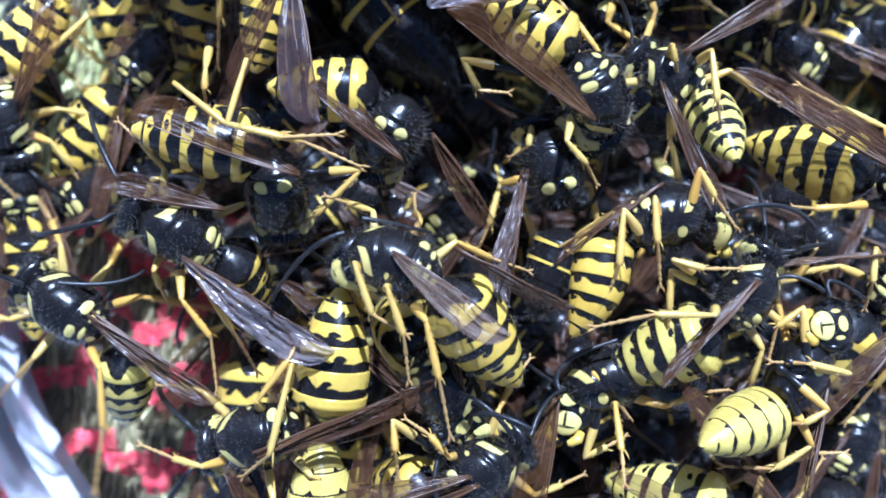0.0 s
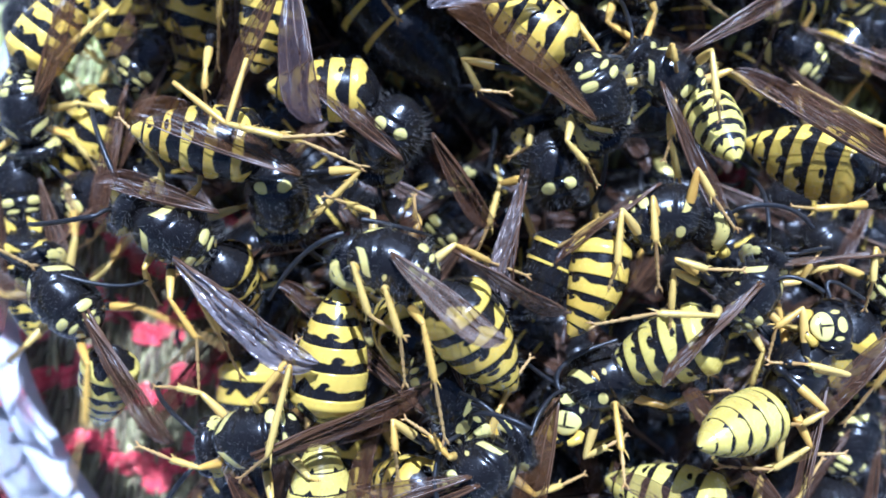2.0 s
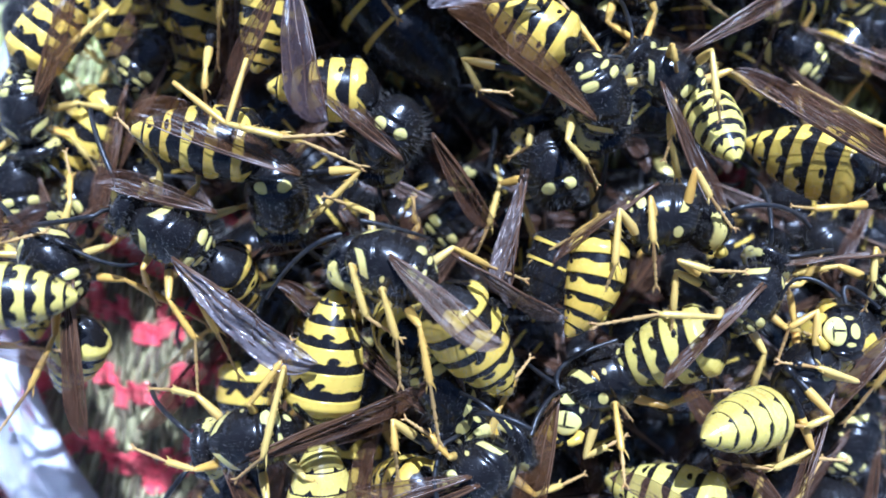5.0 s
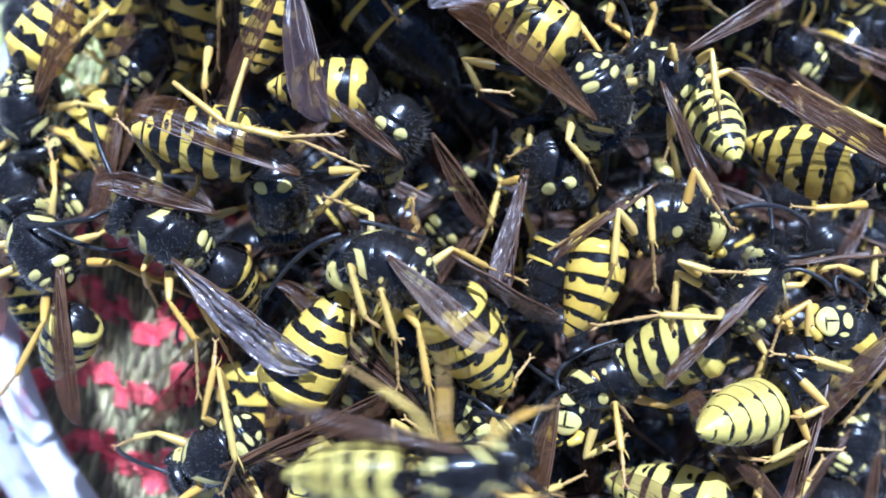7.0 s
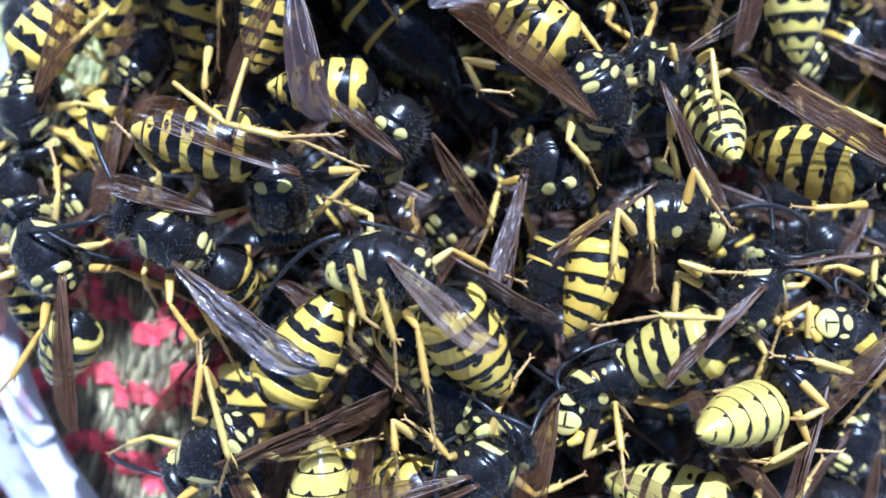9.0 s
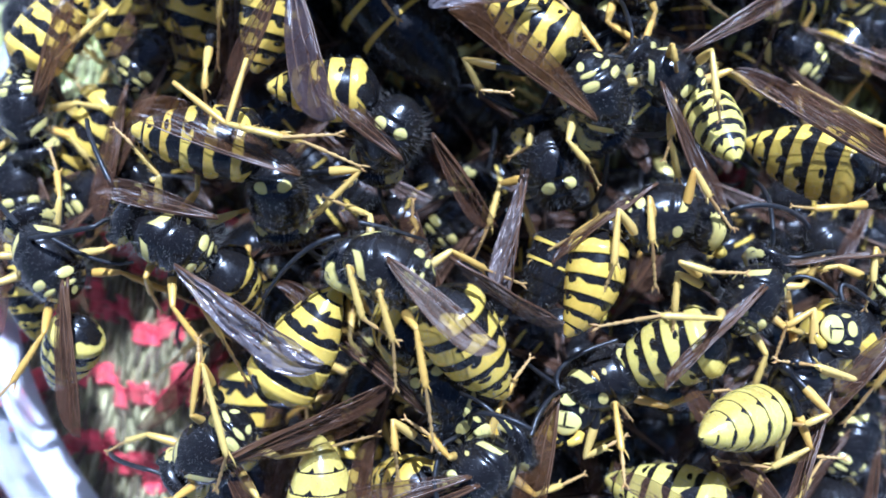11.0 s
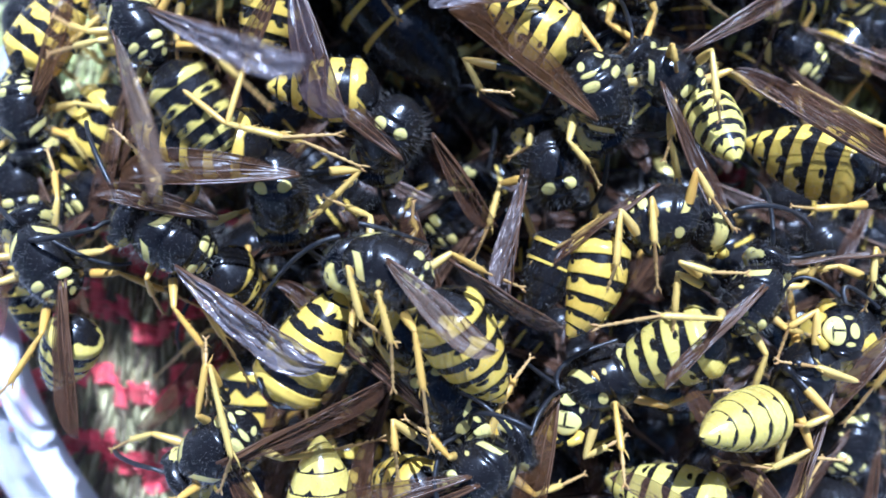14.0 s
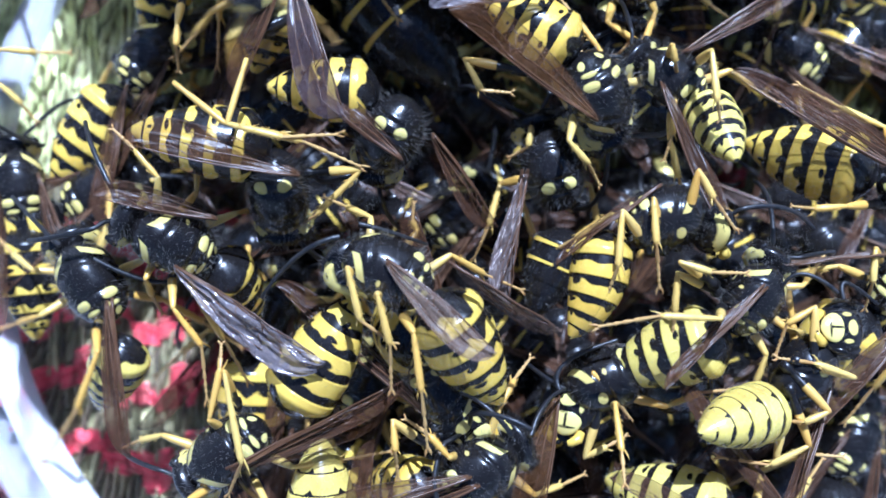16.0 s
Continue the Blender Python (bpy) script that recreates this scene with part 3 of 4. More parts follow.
    def lathe(name, prof, seg=96):
        verts = [(cx + max(a, 0.01) * math.cos(2 * math.pi * k / seg), cy + max(a, 0.01) * math.sin(2 * math.pi * k / seg), b + FLOOR) for a, b in [(a0 + 0.7, b0) if a0 else (a0, b0) for a0, b0 in prof + prof[:1]] for k in range(seg)]
        ob = new(name, grid_mesh(name, verts, len(prof) + 1, seg, m, caps=False))
        ob.visible_shadow = False
        return ob
    jar = tagged(lathe("jar", [(29.7, -3.1), (31.2, -2.6), (32.0, -1.2), (32.4, 2.0), (33.0, 44), (31.8, 44), (31.2, 3.5), (30.4, 1.0), (29.7, 0.4)]),
                 "clear round plastic jar crowded with live wasps", "jar")
    hazy, nodes, links, bsdf = mat("hazy_plastic")
    n = noise_node(nodes, links, 180.0)
    links.new(mixc(nodes, links, n.outputs[0], (0.66, 0.65, 0.68), (0.54, 0.53, 0.57)), bsdf.inputs["Base Color"])
    links.new(remap(nodes, links, n.outputs[0], 0.3, 0.7, 0.40, 0.65), bsdf.inputs["Alpha"])
    bsdf.inputs["Roughness"].default_value = 0.25
    ring = lathe("foot_ring", [(28.9, -0.45), (30.2, -0.1), (31.3, 0.6), (31.3, 0.8), (30.1, 0.15), (28.9, -0.3)])
    ring.data.materials.clear()
    ring.data.materials.append(hazy)
    ring.parent = jar
    grey, nodes, links, bsdf = mat("grey_plastic_edge")
    n = noise_node(nodes, links, 300.0)
    links.new(mixc(nodes, links, n.outputs[0], (0.22, 0.22, 0.25), (0.40, 0.40, 0.44)), bsdf.inputs["Base Color"])
    bsdf.inputs["Roughness"].default_value = 0.2
    bsdf.inputs["Alpha"].default_value = 0.75
    edge = lathe("outer_edge", [(31.95, -2.6), (32.2, -2.8), (32.45, -2.6), (32.45, -2.2), (32.2, -2.0), (31.95, -2.2)])
    edge.data.materials.clear()
    edge.data.materials.append(grey)
    edge.parent = jar
    for part in (lathe("base", [(0, -3.2), (29.6, -3.2), (29.6, 0.2), (27.5, -0.5), (0, -0.6)]), lathe("rim", [(31.8, 44.02), (33.0, 44.02), (33.8, 44.8), (33.7, 46.2), (32.8, 46.6), (31.8, 46.2)])):
        part.parent = jar


setting()


# ---- the wasps ----
D = "black and yellow wasp, "
wasp("w1", (700, 474), 13.0, (585, 425), (935, 735), D + "resting on top of the heap", roll=34, kind="mid", gs=-3.5, hoff=(1.9, -0.3, -1.5), face=-70,
     legs=[[(622, 468, 1.5), (650, 560, 1.0), (715, 600, 0.5)], [(678, 512, 2.2), (705, 600, 1.6), (712, 685, 0.5)], [(745, 575, 2.2), (765, 680, 1.8), (782, 785, 0.5)]],
     ants=[[(605, 414, 0.5), (530, 430, 1.6), (474, 528, 0.2)], [(640, 390, -0.5), (700, 400, 0), (760, 420, -1.0)]],
     wings=[((690, 448, 2.0), (895, 606, 3.0), "beige", -15), ((800, 445, 1.6), (1010, 555, 1.2), "beige", 45)])
wasp("w2", (458, 774), 9.5, (348, 796), (602, 470), D + "its abdomen raised beside another wasp", roll=12, kind="mid", gs=1.0, gsize=1.0, goff=1.1, groll=32,
     legs=[[(448, 715, 2.0), (505, 640, 2.5), (525, 600, 2.5)], [(510, 650, 3.0), (470, 810, 2.5), (420, 850, 1)], [(350, 830, 1.5), (300, 815, 1), (240, 790, 0)]],
     wings=[((448, 815, 2.0), (760, 672, 2.4), "fold", 20), ((440, 806, 2.2), (735, 690, 1.0), "open", 25)])
wasp("w3", (310, 415), 9.0, (230, 370), (505, 665), D + "one pale shiny wing spread aside", roll=-5, kind="band", gs=-11, pitch=30, gsize=0.86,
     legs=[[(252, 476, 0.5), (262, 505, -1.5), (280, 540, -3)], [(340, 512, 0.5), (385, 590, 0), (425, 670, -1)], [(298, 530, 0.5), (345, 600, 0), (350, 700, -1)]],
     wings=[((305, 455, 1.9), (565, 640, 3.4), "silver", 8), ((385, 378, 1.2), (180, 328, 2.0), "fold", 0)])
wasp("w4", (108, 492), 7.5, (65, 415), (88, 770), D + "climbing up the side of the jar", roll=4, kind="mid", gs=-5, size=1.0, gsize=0.78, goff=1.2, tone="lemon",
     legs=[[(110, 612, 1.2), (70, 710, 0.8), (10, 803, 0)]],
     wings=[((130, 520, 1.8), (165, 800, 2.0), "fold", 0), ((140, 515, 1.8), (150, 790, 1.6), "fold", 25)], ants=[[(85, 430, 1), (200, 505, 1.5), (255, 488, 1)], [(50, 420, 1), (10, 380, 1), (-30, 330, 0)]])
wasp("w5", (490, 336), 9.0, (496, 436), (225, 228), D + "lying on its flank under others", roll=0, kind="band", gs=1.5, pitch=-32, groll=-95, marks="two", pale=2, nolegs=(4, 5),
     legs=[[(312, 150, 4.5), (398, 218, 5.0), (500, 243, 5.0), (602, 238, 4)], [(436, 105, 4.5), (402, 218, 5.0), (535, 250, 4.5), (642, 297, 3.5)], [(640, 300, 0), (560, 380, -1), (500, 420, -2)]], wings=[((530, 312, 3.4), (228, 205, 4.4), "open", -5)], tuck=True)
wasp("w6", (692, 236), 9.0, (640, 322), (395, 150), D + "with a fuzzy grey thorax", roll=0, groll=-18, kind="mid", gs=0.5, pitch=-30, size=0.97, gsize=0.84, goff=-0.6, gy=-1.6, marks="two", nolegs=(2, 3, 4, 5),
     wings=[((712, 285, 1.8), (590, 190, 2.0), "fold", 0), ((765, 235, 1.6), (855, 365, 0.0), "fold", 0)], tuck=True)
wasp("w7", (480, -135), 6.5, (450, -240), (458, 100), D + "hanging head up above the heap", kind="mid", gs=-1, gsize=0.85,
     wings=[((520, -50, 6.0), (578, 216, 7.4), "mauve", 10), ((500, -40, 4.0), (440, 115, 3.0), "fold", 0)])
wasp("w8", (575, -115), 0.0, (510, -200), (805, 150), "mostly black wasp abdomen with thin yellow bands, wings folded", kind="thin", gs=0, size=1.3, tuck=True,
     wings=[("auto", 1, 60, "fold"), ("auto", -1, 60, "fold")])
wasp("w9", (1055, 162), 9.5, (1105, 260), (770, -60), D + "broad yellow bands, head down in the heap", roll=-15, kind="light", gs=1.0, pitch=-25, gsize=0.80,
     legs=[[(820, 105, -0.5), (850, 160, -0.5), (905, 165, 0)], [(1005, 250, 0.5), (1040, 290, 0), (1060, 330, -1)]],
     wings=[((1055, 215, 3.2), (790, 20, 5.2), "open", 0), ((975, -15, 3.0), (795, 12, 4.4), "silver", 0)], tuck=True)
wasp("w10", (978, 304), 6.0, (948, 196), (925, 600), "mostly black wasp with thin yellow bands and crumpled wings", kind="thin", gs=0, gsize=0.74, goff=1.0, marks="two",
     legs=[[(885, 325, 1.0), (865, 400, 1.2), (838, 460, 0.6)], [(940, 225, 1), (935, 260, 1), (900, 280, 0)]],
     wings=[((935, 300, 2.0), (880, 520, 3.2), "crumple", 0), ((925, 300, 2.2), (905, 545, 2.2), "crumple", 30)], tuck=True)
wasp("w11", (1166, 384), 11.5, (1267, 366), (945, 730), D + "lying on its side with curled abdomen", roll=-70, kind="mid", gs=0.5, curl=30, groll=-50, size=0.95, gsize=0.84, goff=0.7,
     legs=[[(1155, 350, 2.0), (1160, 430, 2.2), (1165, 510, 1)], [(1100, 372, 2.0), (1092, 470, 2.2), (1070, 525, 1.4)], [(1235, 300, 2.0), (1262, 350, 1.8), (1300, 405, 1.0)]],
     wings=[((1170, 325, 1.0), (975, 480, 1.0), "fold", 58)])
wasp("w12", (1326, 530), 11.0, (1389, 433), (1065, 662), D + "abdomen crossed by another wasp's leg", roll=10, kind="mid", gs=-3.0, size=0.85, gsize=1.12, tone="lemon",
     legs=[[(1270, 560, 3.8), (1165, 555, 4.0), (1050, 575, 3.5)], [(1200, 460, 2.0), (1255, 478, 2.0), (1320, 480, 1.5)], [(1195, 480, 1), (1190, 550, 0.5), (1185, 600, 0)]],
     wings=[((1355, 505, 1.8), (1145, 725, 4.0), "fold", 52), ((1350, 500, 1.6), (1150, 715, 3.2), "fold", 64)])
wasp("w13", (1425, 685), 10.0, (1492, 590), (1232, 795), "yellow-faced wasp turned on its flank, showing its banded belly", roll=125, kind="belly", gs=4.0, gsize=0.92, tone="lemon", groll=10, face=75, size=0.9, hoff=(3.3, 0.5, -0.3), ants=[[(1490, 540, 1.5), (1410, 470, 2.5), (1385, 545, 2.0)], [(1500, 550, 1.5), (1480, 490, 2), (1560, 560, 1.5)]],
     legs=[[(1450, 565, 1.5), (1400, 595, 1.5), (1380, 650, 1)], [(1520, 690, 1.5), (1450, 665, 1.8), (1380, 655, 1.2)], [(1475, 750, 1.8), (1430, 770, 1.8), (1380, 765, 1.2)],
           [(1440, 810, 1.2), (1370, 845, 1), (1275, 830, 0.4)], [(1380, 835, 0), (1440, 825, 0), (1500, 830, 0)]],
     wings=[("auto", 1, 20, "fold"), ("auto", -1, 20, "fold")])
wasp("w14", (1194, 142), 9.5, (1128, 92), (1322, 320), D + "abdomen curled towards the light", roll=15, kind="mid", gs=4.5, curl=-10, tone="lemon", size=0.82, gsize=0.84,
     legs=[[(1260, 90, 4), (1270, 180, 4.4), (1275, 215, 4)], [(1190, 80, 2.5), (1195, 110, 2), (1200, 140, 1)], [(1195, 180, 1), (1190, 240, 1), (1175, 285, 0.5)]],
     wings=[("auto", 1, 35, "fold"), ("auto", -1, 70, "fold")])
wasp("w15", (1628, 338), 9.5, (1728, 372), (1345, 258), D + "partly hidden beside the jar's side", roll=-10, kind="mid", gs=-3.0, gsize=1.0,
     legs=[[(1500, 365, 2), (1440, 370, 2), (1400, 365, 1.4)]],
     wings=[((1620, 300, 3.0), (1385, 165, 4.0), "fold", 10), ((1600, 310, 2.0), (1290, 130, 1.0), "fold", 0)])
wasp("w16", (1405, 95), -1.0, (1350, 60), (1560, 20), D + "deep in the heap near the rim", kind="band", gs=-1)
wasp("w17", (838, 838), 10.0, (930, 785), (675, 850), D + "facing a neighbour, antennae raised", roll=10, kind="mid", gs=-4.5, gsize=0.85, ants=[[(905, 770, 1.5), (870, 715, 3.0), (815, 695, 2.0)], [(940, 770, 1), (960, 700, 1), (1000, 690, 0)]],
     legs=[[(795, 810, 2), (760, 770, 2.2), (715, 740, 1.6)], [(695, 745, 2.0), (700, 800, 2.2), (705, 850, 1.5)]],
     wings=[((835, 845, 2.0), (560, 925, 2.5), "fold", 0), ((850, 860, 1.8), (600, 960, 1.0), "fold", 0)])
wasp("w18", (785, 680), 9.0, (825, 745), (700, 560), "yellow-faced wasp crouched under its neighbours", roll=20, kind="mid", face=60, tuck=True, gs=-5, hoff=(2.4, 0, 0.2))
wasp("w19", (1078, 670), 8.0, (988, 697), (1250, 700), "wasp with bright yellow face and glossy black eyes", roll=80, kind="black", gs=-6.5, face=75, hyaw=-15, ants=[[(990, 690, 1.5), (960, 640, 2), (1092, 602, 2.5)], [(1000, 690, 1), (950, 660, 1), (930, 640, 0)]],
     legs=[[(1050, 660, 1.5), (1085, 700, 1.2), (1115, 740, 0.4)], [(1180, 720, 1), (1240, 695, 0.6), (1290, 690, 0)], [(1035, 810, 0), (1075, 790, 0.5), (1110, 770, 0.5)]],
     wings=[((990, 700, 1), (950, 960, 2.0), "open", 10)])
wasp("w20", (1365, 965), 10.0, (1440, 1020), (1105, 858), D + "rounded yellow abdomen, lying low", roll=-20, kind="light", gs=-3.0, tone="lemon")
wasp("w21", (575, 1085), 8.0, (580, 1180), (566, 770), D + "abdomen upward, head under the heap", kind="belly", groll=165, gs=0.5, tuck=True, tone="lemon")
wasp("w22", (1500, 785), -1.0, (1545, 700), (1480, 1000), D + "half hidden in shade", kind="dark", roll=20, gs=-1)
wasp("w23", (1600, 500), 8.5, (1680, 440), (1450, 640), D + "one bright wing edge in the sun", kind="mid", gs=-2,
     legs=[[(1550, 440, 2), (1545, 500, 2), (1530, 550, 1)]],
     wings=[((1600, 452, 2), (1450, 470, 2.5), "beige", 72), ("auto", -1, 10, "fold")])
wasp("w24", (375, -130), 0.0, (390, -240), (320, 95), D + "climbing away up the jar's side", kind="mid", gs=-1, tuck=True,
     legs=[[(364, 120, 8), (362, 160, 8), (366, 205, 7)]], nolegs=(4, 5))
wasp("w25", (200, -130), -1.0, (190, -230), (228, 130), D + "in hazy shade against the wall", kind="mid", gs=-1, tuck=True)
wasp("w26", (45, 190), 2.5, (60, 290), (130, 0), D + "head down, one wing held up", kind="mid", gs=0, size=0.9,
     wings=[((60, 170, 1.8), (118, -20, 2.5), "open", 0), ("auto", 1, 25, "fold")],
     legs=[[(190, 20, 2), (130, 75, 2), (95, 110, 1)]])
wasp("w27", (262, 105), -0.5, (325, 20), (105, 312), D + "deep under the others, a wing hanging down", kind="mid", gs=0, roll=5, tuck=True,
     wings=[((225, 150, 1.8), (185, 400, 2.5), "fold", 0), ("auto", -1, 12, "fold")])
wasp("w28", (800, 385), -1.0, (850, 340), (700, 480), D + "only its spotted thorax uncovered", kind="mid", roll=10, gs=-1, tuck=True)
wasp("w29", (1560, 60), -1.0, (1480, 40), (1700, 180), D + "blurred in the far corner", kind="mid")
wasp("w30", (1130, -60), 6.5, (1110, 30), (1240, -260), D + "reaching down with pale legs", kind="mid", legs=[[(1075, 40, 1), (1120, 70, 0.6), (1090, 100, 0)], [(1160, 20, 1), (1135, 90, 1), (1140, 130, 0)]])
wasp("w31", (650, 690), 1.0, (690, 610), (600, 900), D + "in the dark below the heap", kind="mid", gs=0)
wasp("w32", (480, 560), 0.0, (520, 480), (440, 760), D + "in the dark below the heap", kind="mid", gs=0)
# buried layer: thorax marks left off, bands thinned; the black imitates shade in gaps
for q, (T, H, G, zz) in enumerate([((850, 180), (780, 120), (1000, 330), 3.5), ((620, 330), (560, 280), (760, 420), 3.8), ((450, 440), (380, 470), (600, 350), 3.6),
                                   ((1000, 600), (960, 520), (1100, 800), 3.6), ((880, 640), (800, 600), (1000, 760), 3.4), ((1250, 250), (1200, 330), (1380, 60), 3.6),
                                   ((1330, 620), (1400, 560), (1180, 700), 3.6), ((1470, 440), (1400, 380), (1600, 560), 3.6), ((1150, 780), (1220, 840), (1000, 680), 3.4),
                                   ((740, 780), (660, 830), (860, 640), 3.6), ((620, 120), (700, 60), (480, 240), 3.6), ((1010, 60), (940, 0), (1140, 190), 3.6),
                                   ((460, 190), (400, 110), (580, 340), 3.4), ((60, 60), (20, -40), (0, 240), 3.0), ((1230, 500), (1160, 420), (1330, 680), 3.2),
                                   ((1400, 820), (1330, 900), (1480, 640), 3.2), ((960, 860), (880, 900), (1130, 900), 3.6), ((1580, 285), (1640, 205), (1440, 345), 2.6),
                                   ((820, 480), (760, 400), (950, 600), 3.4)]):
    wasp("u%d" % q, T, zz - 6.5, H, G, "wasp buried at the bottom of the heap, blackened to stand in for shade", kind="black", plain=True, tuck=True, roll=rng.uniform(-60, 60))
for q, (T, H, G, zz) in enumerate([((35, 335), (20, 240), (60, 560), 0.5), ((165, 345), (240, 300), (-40, 420), -0.5)]):
    wasp("l%d" % q, T, zz, H, G, "black and yellow wasp in shade by the jar's side", kind="band", tuck=True, size=0.95, roll=rng.uniform(-20, 20))
# lowest layer, blackened the same way so the depths look unlit
n_under = 0
for gx in range(60, 1600, 150):
    for gy in range(-20, 960, 130):
        if gx < 470 and gy > 480 or gx < 290 and gy < 400 or gx < 470 and gy < 150:
            continue
        px, py, h = gx + rng.uniform(-50, 50), gy + rng.uniform(-45, 45), rng.uniform(0, 6.28)
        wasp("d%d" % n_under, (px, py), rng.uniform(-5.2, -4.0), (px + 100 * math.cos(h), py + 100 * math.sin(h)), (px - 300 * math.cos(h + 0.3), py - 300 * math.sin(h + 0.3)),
             "wasp packed at the bottom of the jar, coloured black for deep shade", kind="black", plain=True, tuck=True, roll=rng.uniform(-50, 50))
        n_under += 1
# the heap goes on out of view: unseen wasps added to block sun and side light
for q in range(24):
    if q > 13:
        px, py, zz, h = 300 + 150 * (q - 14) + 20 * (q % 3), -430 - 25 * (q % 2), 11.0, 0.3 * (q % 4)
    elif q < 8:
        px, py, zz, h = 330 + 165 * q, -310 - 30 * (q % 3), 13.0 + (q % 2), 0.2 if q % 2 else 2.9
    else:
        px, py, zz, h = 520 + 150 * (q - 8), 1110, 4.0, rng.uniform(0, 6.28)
    wasp("o%d" % q, (px, py), zz, (px + 100 * math.cos(h), py + 100 * math.sin(h)), (px - 220 * math.cos(h), py - 220 * math.sin(h)), "unseen black and yellow wasp added out of view to shade the heap", kind="mid", tuck=True, gs=-1)
# lower unseen rows behind the top edge, added for the same shading
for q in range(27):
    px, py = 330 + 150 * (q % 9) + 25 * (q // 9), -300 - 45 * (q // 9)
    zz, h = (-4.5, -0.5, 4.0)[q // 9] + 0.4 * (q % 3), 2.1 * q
    wasp("f%d" % q, (px, py), zz, (px + 100 * math.cos(h), py + 100 * math.sin(h)), (px - 220 * math.cos(h + 0.2), py - 220 * math.sin(h + 0.2)), "unseen black and yellow wasp added out of view to shade the heap", kind="mid", tuck=True)
# walkers
wasp("m1", (800, 830), 13.0, (900, 820), (560, 835), D + "walking quickly across the heap", kind="mid", gs=-0.5, tone="lemon", size=0.85, wings=[("auto", 1, 22, "fold"), ("auto", -1, 22, "fold")])
wasp("m2", (250, 70), 9.5, (240, -30), (290, 330), D + "turning about near the jar's side", kind="band", gs=-0.8, tone="lemon", size=0.82, wings=[("auto", 1, 20, "beige"), ("auto", -1, 38, "silver")])

go("m1", [(0, -185, 200, 100, -2), (0.5, -190, 230, 130, -2), (1.0, -195, 400, 170, -2), (1.6, -195, 430, 175, -2), (2.0, -190, 400, 120, -2), (2.5, -185, 250, 90, -2), (4.2, -185, 250, 95, -2), (4.8, -170, 450, 150, -2), (5.2, -120, 560, 210, -2), (5.6, -60, 560, 270, -1), (6.0, 120, 740, 278), (6.3, 190, 915, 272),
          (6.4, 213, 937, 285), (6.5, 360, 920, 325, 2.5), (6.6, 417, 860, 352, 2.5), (6.7, 440, 862, 2, 2.5), (6.8, 560, 845, 4, 2.5), (6.9, 645, 838, 3, 2.5), (7.0, 805, 836, 0, 2.5), (7.1, 920, 885, -5, 2.5), (7.2, 935, 890, -5, 2.5), (7.3, 950, 895, -6, 2.5),
          (7.5, 1050, 935, 0, 2.5), (7.7, 1265, 870, 12, 2.5), (7.8, 1390, 790, 18, 2.5), (7.9, 1440, 780, 22, 2.5), (8.0, 1480, 745, 40, 1), (8.1, 1490, 655, 58), (8.2, 1480, 555, 75), (8.3, 1463, 455, 83), (8.4, 1455, 340, 86),
          (8.5, 1448, 205, 90), (8.6, 1420, 145, 92), (8.7, 1390, 45, 98), (8.8, 1400, -30, 95), (8.9, 1400, -130, 93), (9.0, 1400, -180, 92), (9.2, 1390, -260, 95), (9.7, 1380, -360, 95), (10.3, 1360, -480, 95), (16, 1360, -480, 95)])
go("m2", [(0, 300, -330, -20, -2), (11.7, 300, -330, -20, -2), (12.0, 320, -210, -45, 2), (12.15, 335, -60, -42, 3), (12.3, 345, 82, -33, 3), (12.4, 315, 80, 15, 3, 30), (12.5, 290, 80, 70, 3, 60), (12.6, 282, 72, 66, 3, 58), (12.7, 278, 56, 48, 3, 42), (12.85, 300, 35, 15, 3, 14), (13.0, 314, 26, -8, 3), (13.15, 285, 60, 4, 3), (13.3, 262, 78, 13, 3), (13.6, 236, 72, 2, 3),
          (13.8, 240, 66, 10, 3), (14.0, 250, 58, 28, 3), (14.15, 205, 50, 55, 2), (14.3, 165, 50, 84, 1), (14.5, 146, 90, 122, 1), (14.7, 95, 110, 127), (14.9, 45, 75, 135), (15.2, 0, 70, 150), (15.4, 20, 80, 162), (15.6, 83, 88, 178), (15.7, 133, 76, 195), (15.8, 225, 84, 212),
          (15.9, 318, 30, 205), (16, 440, -30, 200)])
go("u13", [(0, 60, 60, 0), (15.0, 60, 60, 0), (15.6, 0, -140, 0), (16, -20, -200, 0)])
go("w1", [(0, 705, 469, 2), (3.5, 700, 474, 0), (9, 695, 478, -1), (16, 692, 484, -3)])
go("w2", [(0, 464, 770, 0), (4.2, 456, 774, 0), (6.3, 425, 782, 10), (7.0, 400, 792, 24), (9, 388, 790, 28), (12.5, 382, 784, 28), (14.5, 398, 789, 26), (16, 410, 796, 24)])
go("w3", [(0, 325, 415, 4), (1.5, 315, 415, 0), (3.5, 310, 415, 0), (9, 310, 422, 1), (12.5, 314, 430, 3), (16, 312, 430, 3)])
go("w4", [(0, 125, 548, 25), (1.5, 118, 560, 20), (2.2, 120, 520, 10), (2.8, 110, 492, 0), (3.5, 110, 490, 0), (7, 80, 450, 2), (9, 85, 460, 0), (12.5, 90, 470, 0), (14.5, 85, 470, 0), (15.2, 90, 480, 0), (16, 165, 505, 2)])
go("w9", [(0, 1053, 162, 0), (16, 1057, 162, 0)])
go("w11", [(0, 1170, 384, 0), (9, 1160, 384, 0), (16, 1168, 386, 0)])
go("w12", [(0, 1320, 525, 2), (3.5, 1326, 530, 0), (16, 1330, 534, 0)])
go("w13", [(0, 1410, 665, 6), (2.6, 1408, 668, 5), (3.3, 1425, 685, 0), (4.2, 1425, 680, 0), (7, 1412, 655, 2), (9, 1412, 658, 2), (12.5, 1422, 672, 0), (16, 1418, 664, 0)])
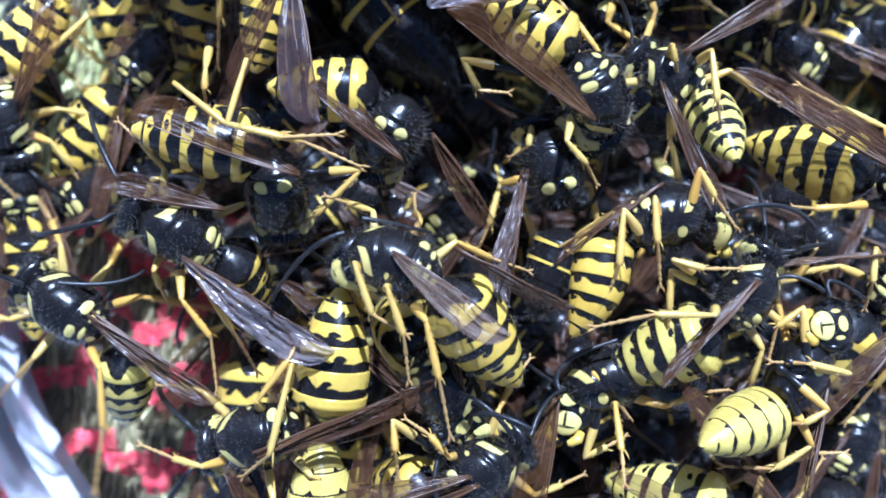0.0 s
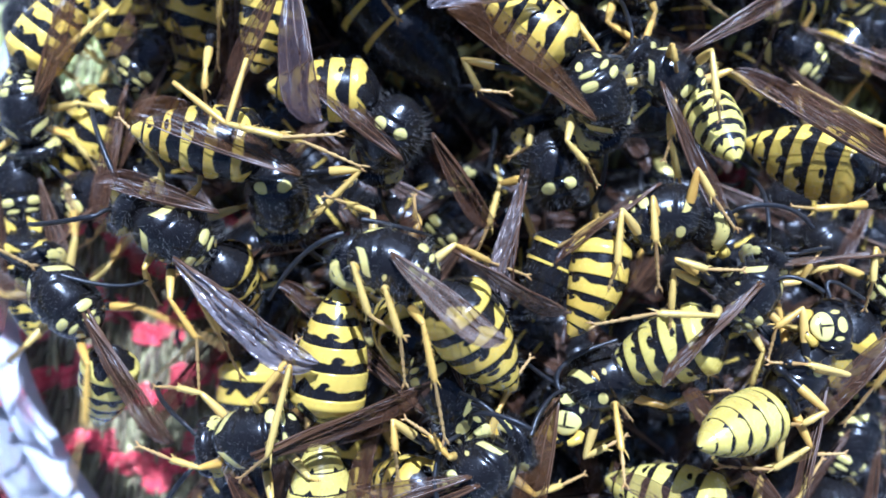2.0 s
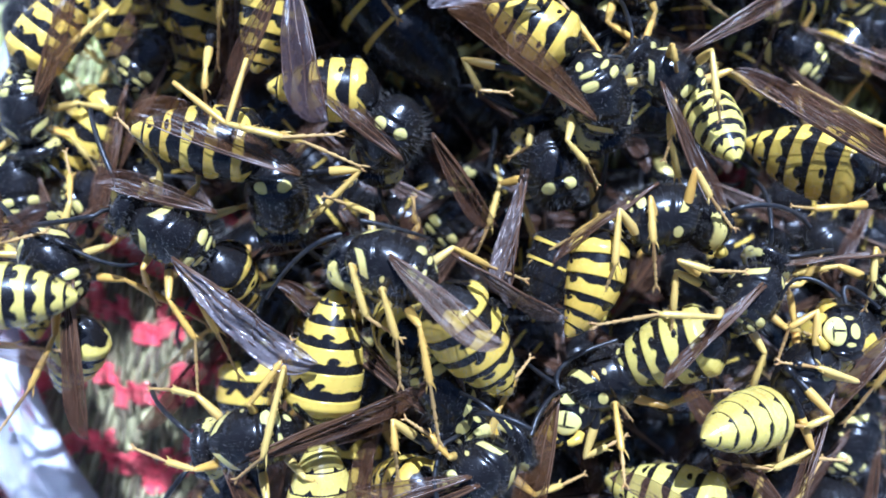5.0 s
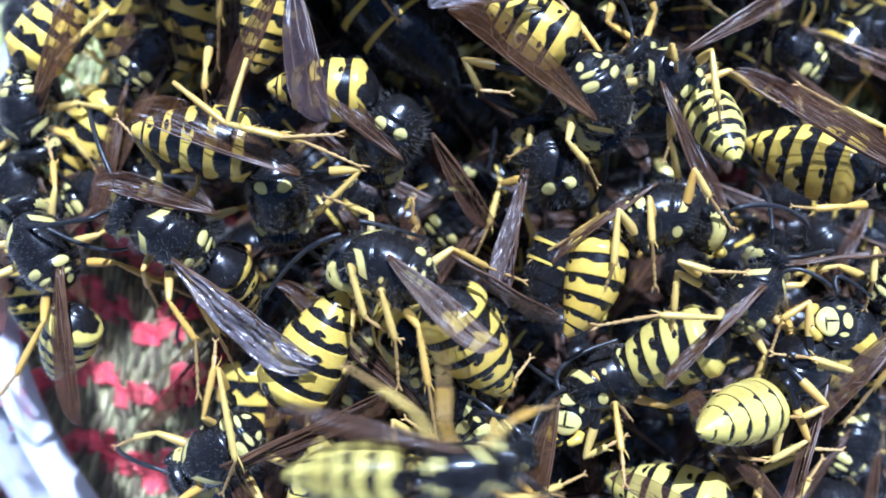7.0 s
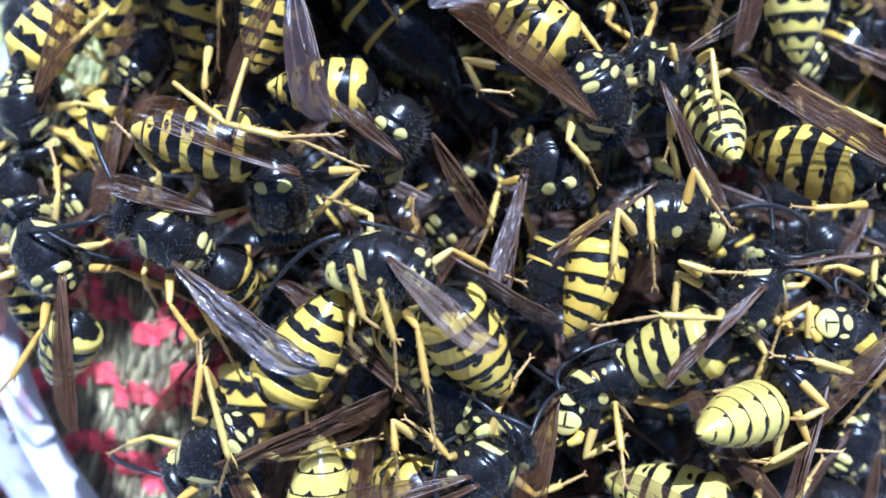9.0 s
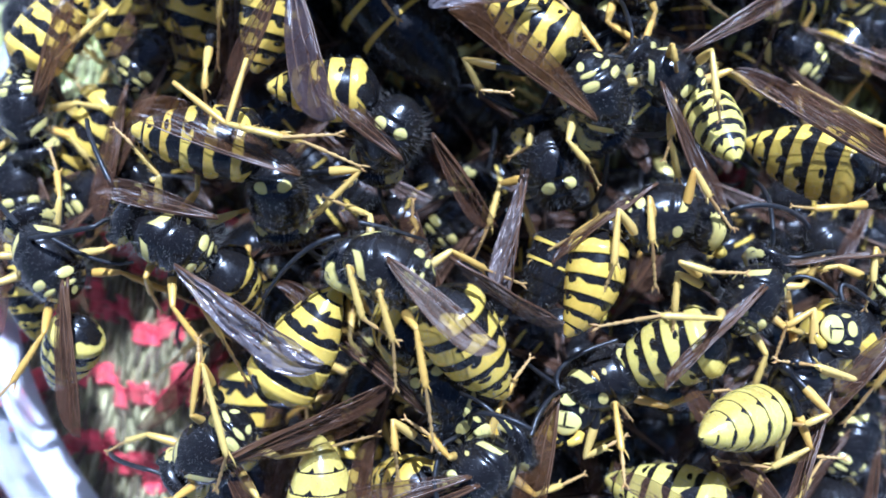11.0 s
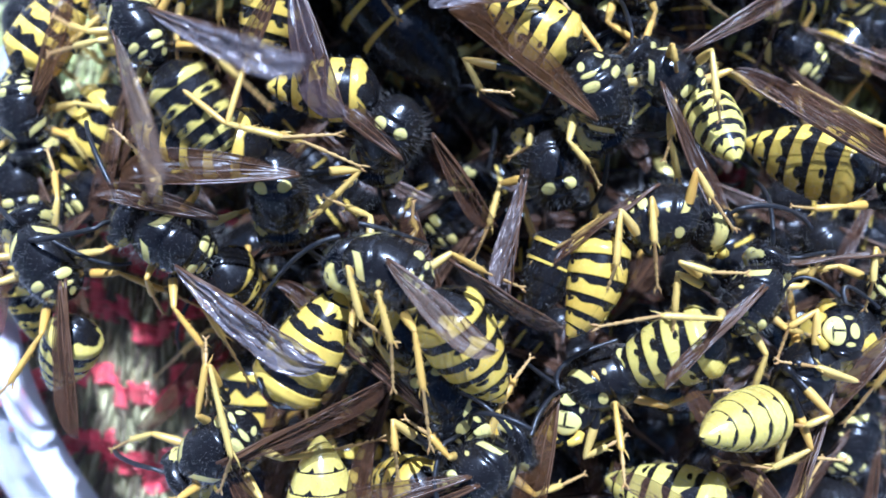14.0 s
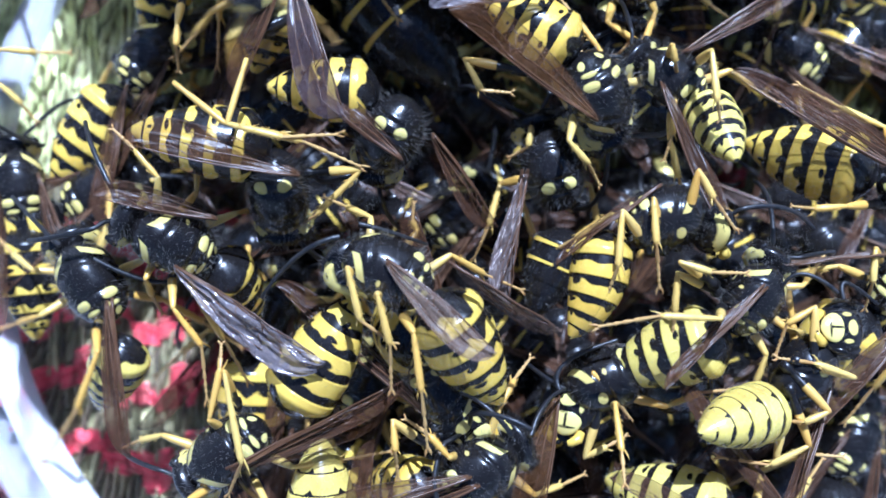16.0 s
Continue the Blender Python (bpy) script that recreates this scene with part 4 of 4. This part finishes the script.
go("w24", [(0, 375, -130, 0), (12.0, 375, -130, 0), (12.6, 330, -200, 0), (16, 330, -200, 0)])
go("w25", [(0, 200, -130, 0), (15.2, 200, -130, 0), (15.8, 150, -320, 0), (16, 150, -330, 0)])
go("w26", [(0, 10, 200, 0), (1.5, 45, 190, 0), (15.2, 40, 190, 0), (15.7, -60, 120, 10), (16, -90, 110, 10)])


def motions():
    """Key the paths of all wasps that crawl, and the swing of the walkers' legs."""
    for key, rows in MOVES:
        w = WASPS[key]
        out = []
        for t, px, py, turn, *more in rows:
            rise, tip = (more + [0, 0])[:2]
            z = w["z"] + rise
            m = Matrix.Rotation(radians(turn), 4, "Z") @ Matrix.Translation(-w["body"].translation) @ w["body"] @ Matrix.Rotation(radians(tip), 4, "Y")
            out.append((t, Matrix.Translation(spot(px, py, z) * MM) @ m))
        walk(w["root"], out)
    # the raised abdomen and the wings of one wasp swing aside
    w = WASPS["w2"]
    axis = w["body"].to_3x3().inverted() @ Vector((0, 0, 1))
    for part, rows in ((w["abdomen"], ((0, 0), (4.2, 0), (6.3, -20), (7.0, -46), (9.0, -53), (16.0, -50))),
                       (w["wings"][0], ((0, 0), (4.2, 0), (6.3, -8), (7.0, -22), (9.0, -27), (16.0, -20))),
                       (w["wings"][1], ((0, 0), (4.2, 0), (6.3, -8), (7.0, -22), (9.0, -27), (16.0, -20)))):
        rest = part.matrix_basis.copy()
        c = Matrix.Translation(rest.translation)
        walk(part, [(t, c @ Matrix.Rotation(radians(a), 4, axis) @ c.inverted() @ rest) for t, a in rows])
    w = WASPS["w4"]
    axis = w["body"].to_3x3().inverted() @ Vector((0, 0, 1))
    for part in w["wings"]:
        rest = part.matrix_basis.copy()
        c = Matrix.Translation(rest.translation)
        walk(part, [(t, c @ Matrix.Rotation(radians(a), 4, axis) @ c.inverted() @ rest) for t, a in ((0, 26), (1.4, 24), (2.2, 10), (2.8, 0), (16.0, 0))])
    w = WASPS["w7"]
    axis = w["body"].to_3x3().inverted() @ Vector((0, 0, 1))
    rest = w["wings"][0].matrix_basis.copy()
    c = Matrix.Translation(rest.translation)
    walk(w["wings"][0], [(t, c @ Matrix.Rotation(radians(a), 4, axis) @ c.inverted() @ rest) for t, a in ((0, -2), (4.2, 0), (6.5, 2), (9.0, 3), (11.5, 5), (12.5, 8), (16.0, 7))])
    w = WASPS["w5"]
    axis = w["body"].to_3x3().inverted() @ Vector((0, 0, 1))
    rest = w["wings"][0].matrix_basis.copy()
    c = Matrix.Translation(rest.translation)
    walk(w["wings"][0], [(t, c @ Matrix.Rotation(radians(a), 4, axis) @ c.inverted() @ rest) for t, a in ((0, 0), (12.0, 0), (12.4, 26), (13.4, 26), (14.0, 22), (14.5, 14), (16.0, 9))])
    for key, spans in (("m1", ((0, 2.0), (5.2, 9.2))), ("m2", ((11.3, 16.0),)), ("w4", ((0, 3.5), (15.0, 16.0)))):
        for i, leg in enumerate(WASPS[key]["legs"]):
            rest = leg.matrix_basis.copy()
            hip = rest @ Matrix.Translation((-3.0 * MM, 0, 0))
            rows, t = [(0.0, rest)], 0.0
            for a, b in spans:
                k, t = 0, a + 0.1
                while t < b - 0.05:
                    swing = Matrix.Rotation(radians(11 * (1 if (k + i + i // 2) % 2 else -1)), 4, "Z")
                    c = Matrix.Translation(hip.translation)
                    rows.append((t, c @ swing @ c.inverted() @ rest))
                    k, t = k + 1, t + 0.13
                if b < 16:
                    rows.append((b, rest))
            rows.append((16.0, rest))
            walk(leg, rows)


motions()
